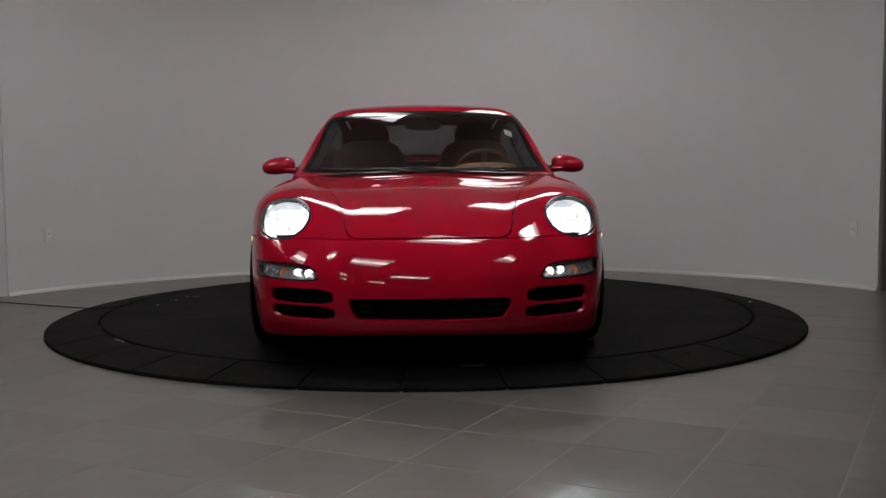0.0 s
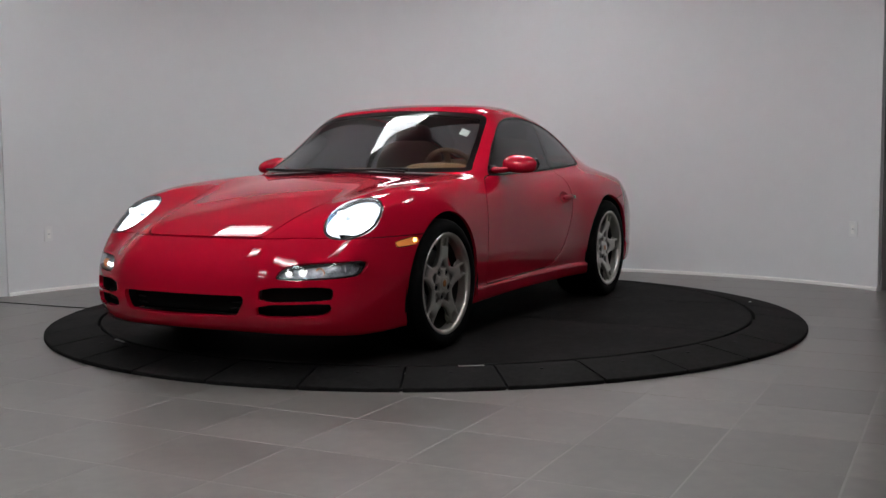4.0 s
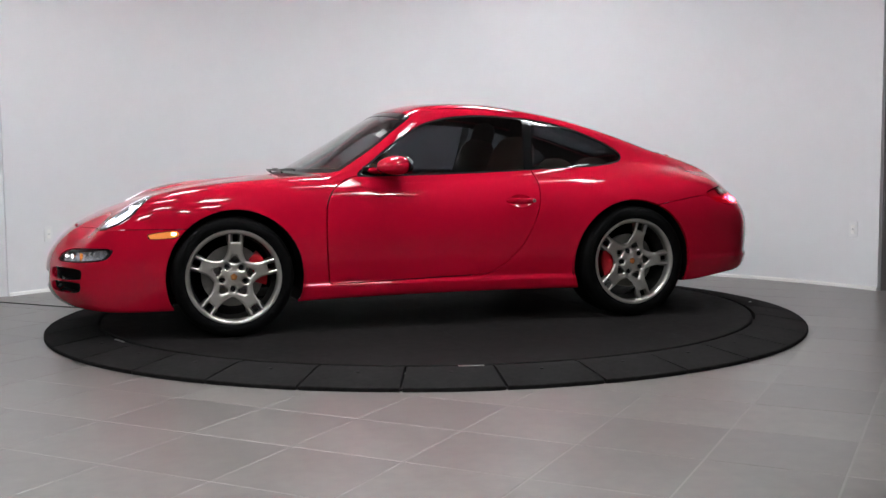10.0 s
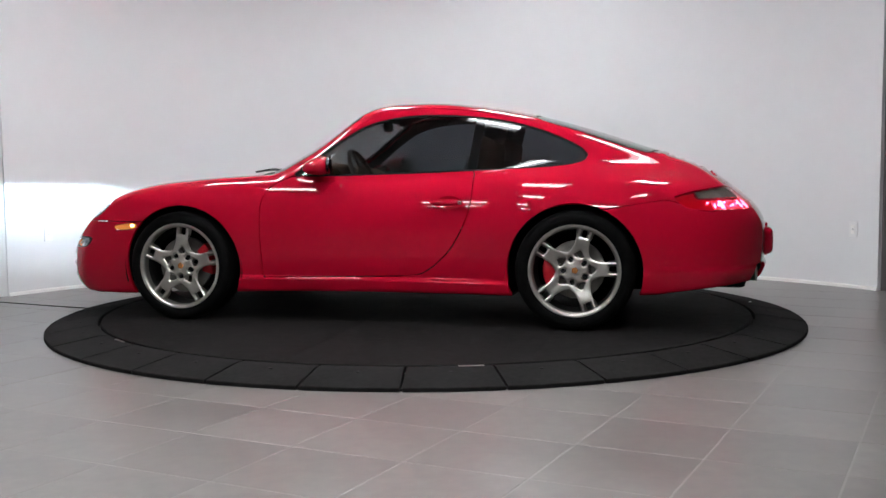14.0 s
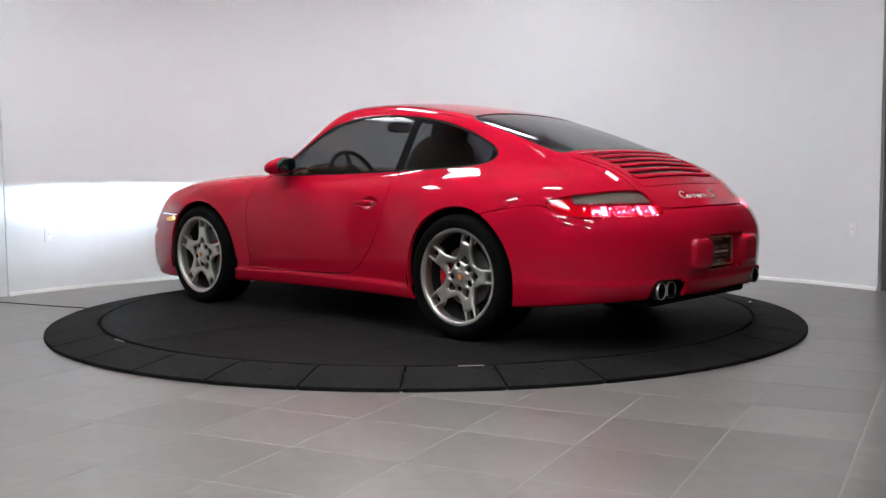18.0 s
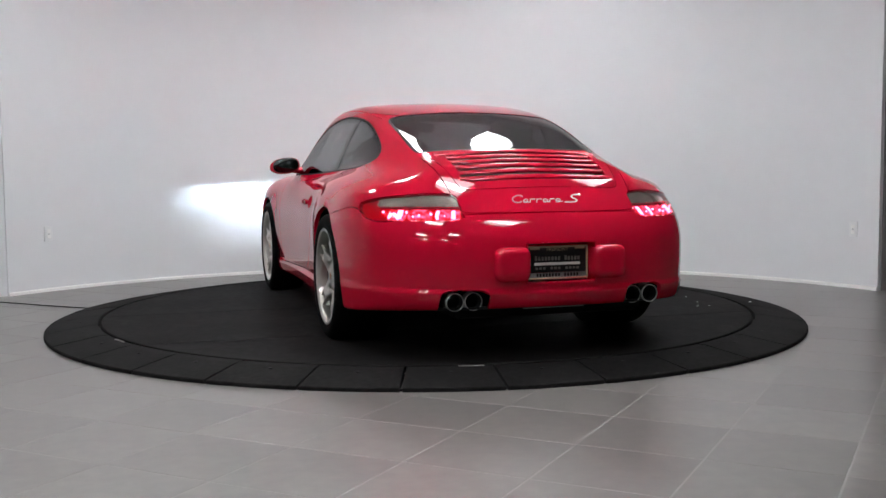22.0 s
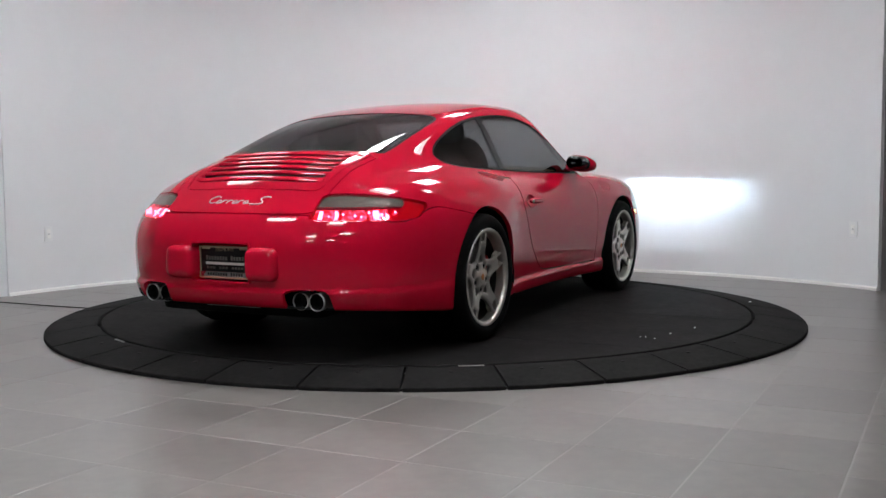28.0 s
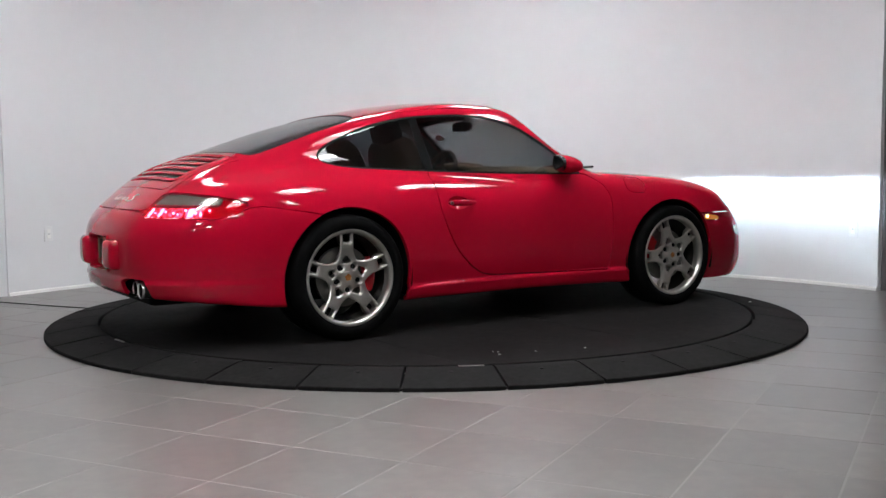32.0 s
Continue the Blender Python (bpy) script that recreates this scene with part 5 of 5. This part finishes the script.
        tube_along(bm, pts, 0.008, 6)
        wip = part("wiper", bm, PLASTIC, car, "black windscreen wiper", smooth=50)
        bm = bmesh.new()
        tube_along(bm, [(0.85, y0 + 0.02, 0.876), (0.845, (y0 + y1) / 2 + 0.1, 0.888), pts[5]], 0.007, 6)
        part("wiper_arm", bm, PLASTIC, wip, smooth=50)
    # cowl
    bm = bmesh.new()
    rows = []
    for i in range(17):
        y = -0.64 + 1.28 * i / 16
        rows.append([bm.verts.new((0.835 - 0.27 * y * y + d, y, 0.868 - 0.05 * abs(y) ** 2 + z)) for d, z in ((0.0, 0.008), (-0.07, 0.016), (-0.07, -0.02), (0.0, -0.02))])
    for a, b in zip(rows, rows[1:]):
        for q in range(4):
            bm.faces.new((a[q], a[(q + 1) % 4], b[(q + 1) % 4], b[q]))
    part("cowl", bm, PLASTIC, car, "black cowl strip", smooth=40)
    interior(car)
    # small paper slip inside the windscreen
    bm = bmesh.new()
    box(bm, pose(0.273, 0.510, 1.098, -26, 33, 0), (0.06, 0.05, 0.002))
    part("paper_slip", bm, PAPER, car, "small white paper slip on the windscreen")


def skin_y(x, z):
    """The skin's half width at a given x and z."""
    lo, hi = 0.4, 1.2
    for _ in range(30):
        mid = (lo + hi) / 2
        f = float(body_field(np.array([x]), np.array([mid]), np.array([z]))[0])
        lo, hi = (mid, hi) if f < 0 else (lo, mid)
    return lo


def skin_x_rear(y, z):
    """The skin's x at the tail for a given y and z."""
    lo, hi = -1.4, -2.6
    for _ in range(30):
        mid = (lo + hi) / 2
        f = float(body_field(np.array([mid]), np.array([abs(y)]), np.array([z]))[0])
        lo, hi = (mid, hi) if f < 0 else (lo, mid)
    return lo


def interior(car):
    # tub, dash, seats, wheel, mirror
    bm = bmesh.new()
    box(bm, pose(-0.35, 0, 0.36), (1.9, 1.36, 0.06), 0.02)
    box(bm, pose(0.0, 0, 0.47), (1.0, 0.2, 0.2), 0.04)
    part("cabin_floor", bm, LINING, car, "dark cabin floor and tunnel", smooth=50)
    bm = bmesh.new()
    rounded_blob(bm, pose(0.46, 0, 0.787), (0.44, 1.28, 0.22), 4.0, 40, 16)
    rounded_blob(bm, pose(0.36, 0.37, 0.880), (0.22, 0.38, 0.09), 3.0, 24, 12)
    part("dashboard", bm, TAN, car, "tan leather dashboard", smooth=60)
    for s in (1, -1):
        bm = bmesh.new()
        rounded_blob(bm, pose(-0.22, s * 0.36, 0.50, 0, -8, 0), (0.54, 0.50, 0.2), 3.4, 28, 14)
        seat = part("seat", bm, SEAT, car, "tan leather sports seat with shade in its colour", smooth=60)
        bm = bmesh.new()
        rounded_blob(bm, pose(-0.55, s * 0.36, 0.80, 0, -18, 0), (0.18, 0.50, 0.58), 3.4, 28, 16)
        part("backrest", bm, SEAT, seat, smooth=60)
        bm = bmesh.new()
        rounded_blob(bm, pose(-0.655, s * 0.36, 1.10, 0, -14, 0), (0.11, 0.27, 0.19), 3.0, 24, 14)
        part("headrest", bm, LINING, seat, "dark headrest", smooth=60)
        bm = bmesh.new()
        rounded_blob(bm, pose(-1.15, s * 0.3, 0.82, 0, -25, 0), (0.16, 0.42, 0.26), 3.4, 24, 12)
        part("rear_seat", bm, SEAT, car, "tan folding rear seat with shade in its colour", smooth=60)
        bm = bmesh.new()
        box(bm, pose(-0.05, s * 0.735, 0.68, s * 4, 0, 0), (1.15, 0.04, 0.30), 0.015)
        part("door_card", bm, TAN, car, "tan inner door trim", smooth=50)
    bm = bmesh.new()
    rounded_blob(bm, pose(-1.5, 0, 0.86), (0.5, 1.05, 0.12), 4.0, 32, 10)
    part("parcel_shelf", bm, LINING, car, "dark rear shelf", smooth=60)
    q = pose(0.17, 0.37, 0.835, 0, -66, 0)
    bm = bmesh.new()
    n = 36
    rows = []
    for i in range(n):
        a = 2 * math.pi * i / n
        rows.append([bm.verts.new(q @ Vector(((0.18 + 0.015 * math.cos(b)) * math.cos(a), (0.18 + 0.015 * math.cos(b)) * math.sin(a), 0.015 * math.sin(b)))) for b in [k * math.pi / 4 for k in range(8)]])
    for i in range(n):
        a, b = rows[i], rows[(i + 1) % n]
        for k in range(8):
            bm.faces.new((a[k], a[(k + 1) % 8], b[(k + 1) % 8], b[k]))
    sw = part("steering_wheel", bm, SEAT, car, "tan leather steering wheel with shade in its colour", smooth=60)
    bm = bmesh.new()
    rounded_blob(bm, q @ pose(0, 0, 0.01), (0.14, 0.15, 0.05), 3.0, 20, 10)
    for a in (0, 120, 240):
        box(bm, q @ pose(0.11 * math.cos(radians(a)), 0.11 * math.sin(radians(a)), 0, 0, 0, a), (0.15, 0.035, 0.012))
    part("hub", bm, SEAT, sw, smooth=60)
    bm = bmesh.new()
    rounded_blob(bm, pose(0.12, 0, 1.155, 0, 8, 0), (0.035, 0.22, 0.065), 3.4, 24, 12)
    box(bm, pose(0.15, 0, 1.205, 0, 30, 0), (0.03, 0.025, 0.07), 0.006)
    part("rear_view_mirror", bm, PLASTIC, car, "black rear-view mirror", smooth=60)



# ---- build ----
build_room()
outlet(31.4, 0.455)
outlet(143.5, 0.455)
cord()
build_lights()
DISC_OB = turntable()
CAR = build_car()
floor_tiles()


def motions():
    car_rows, disc_rows = [], []
    for k in range(33):
        a = SPIN0 + SPIN * k
        c, s = math.cos(radians(a)), math.sin(radians(a))
        car_rows.append((float(k), pose(CAR_X * c - CAR_Y * s, CAR_X * s + CAR_Y * c, DISC_Z, 0, 0, a)))
        disc_rows.append((float(k), pose(0, 0, 0.02, 0, 0, a)))
    walk(CAR, car_rows)
    walk(DISC_OB, disc_rows)


motions()
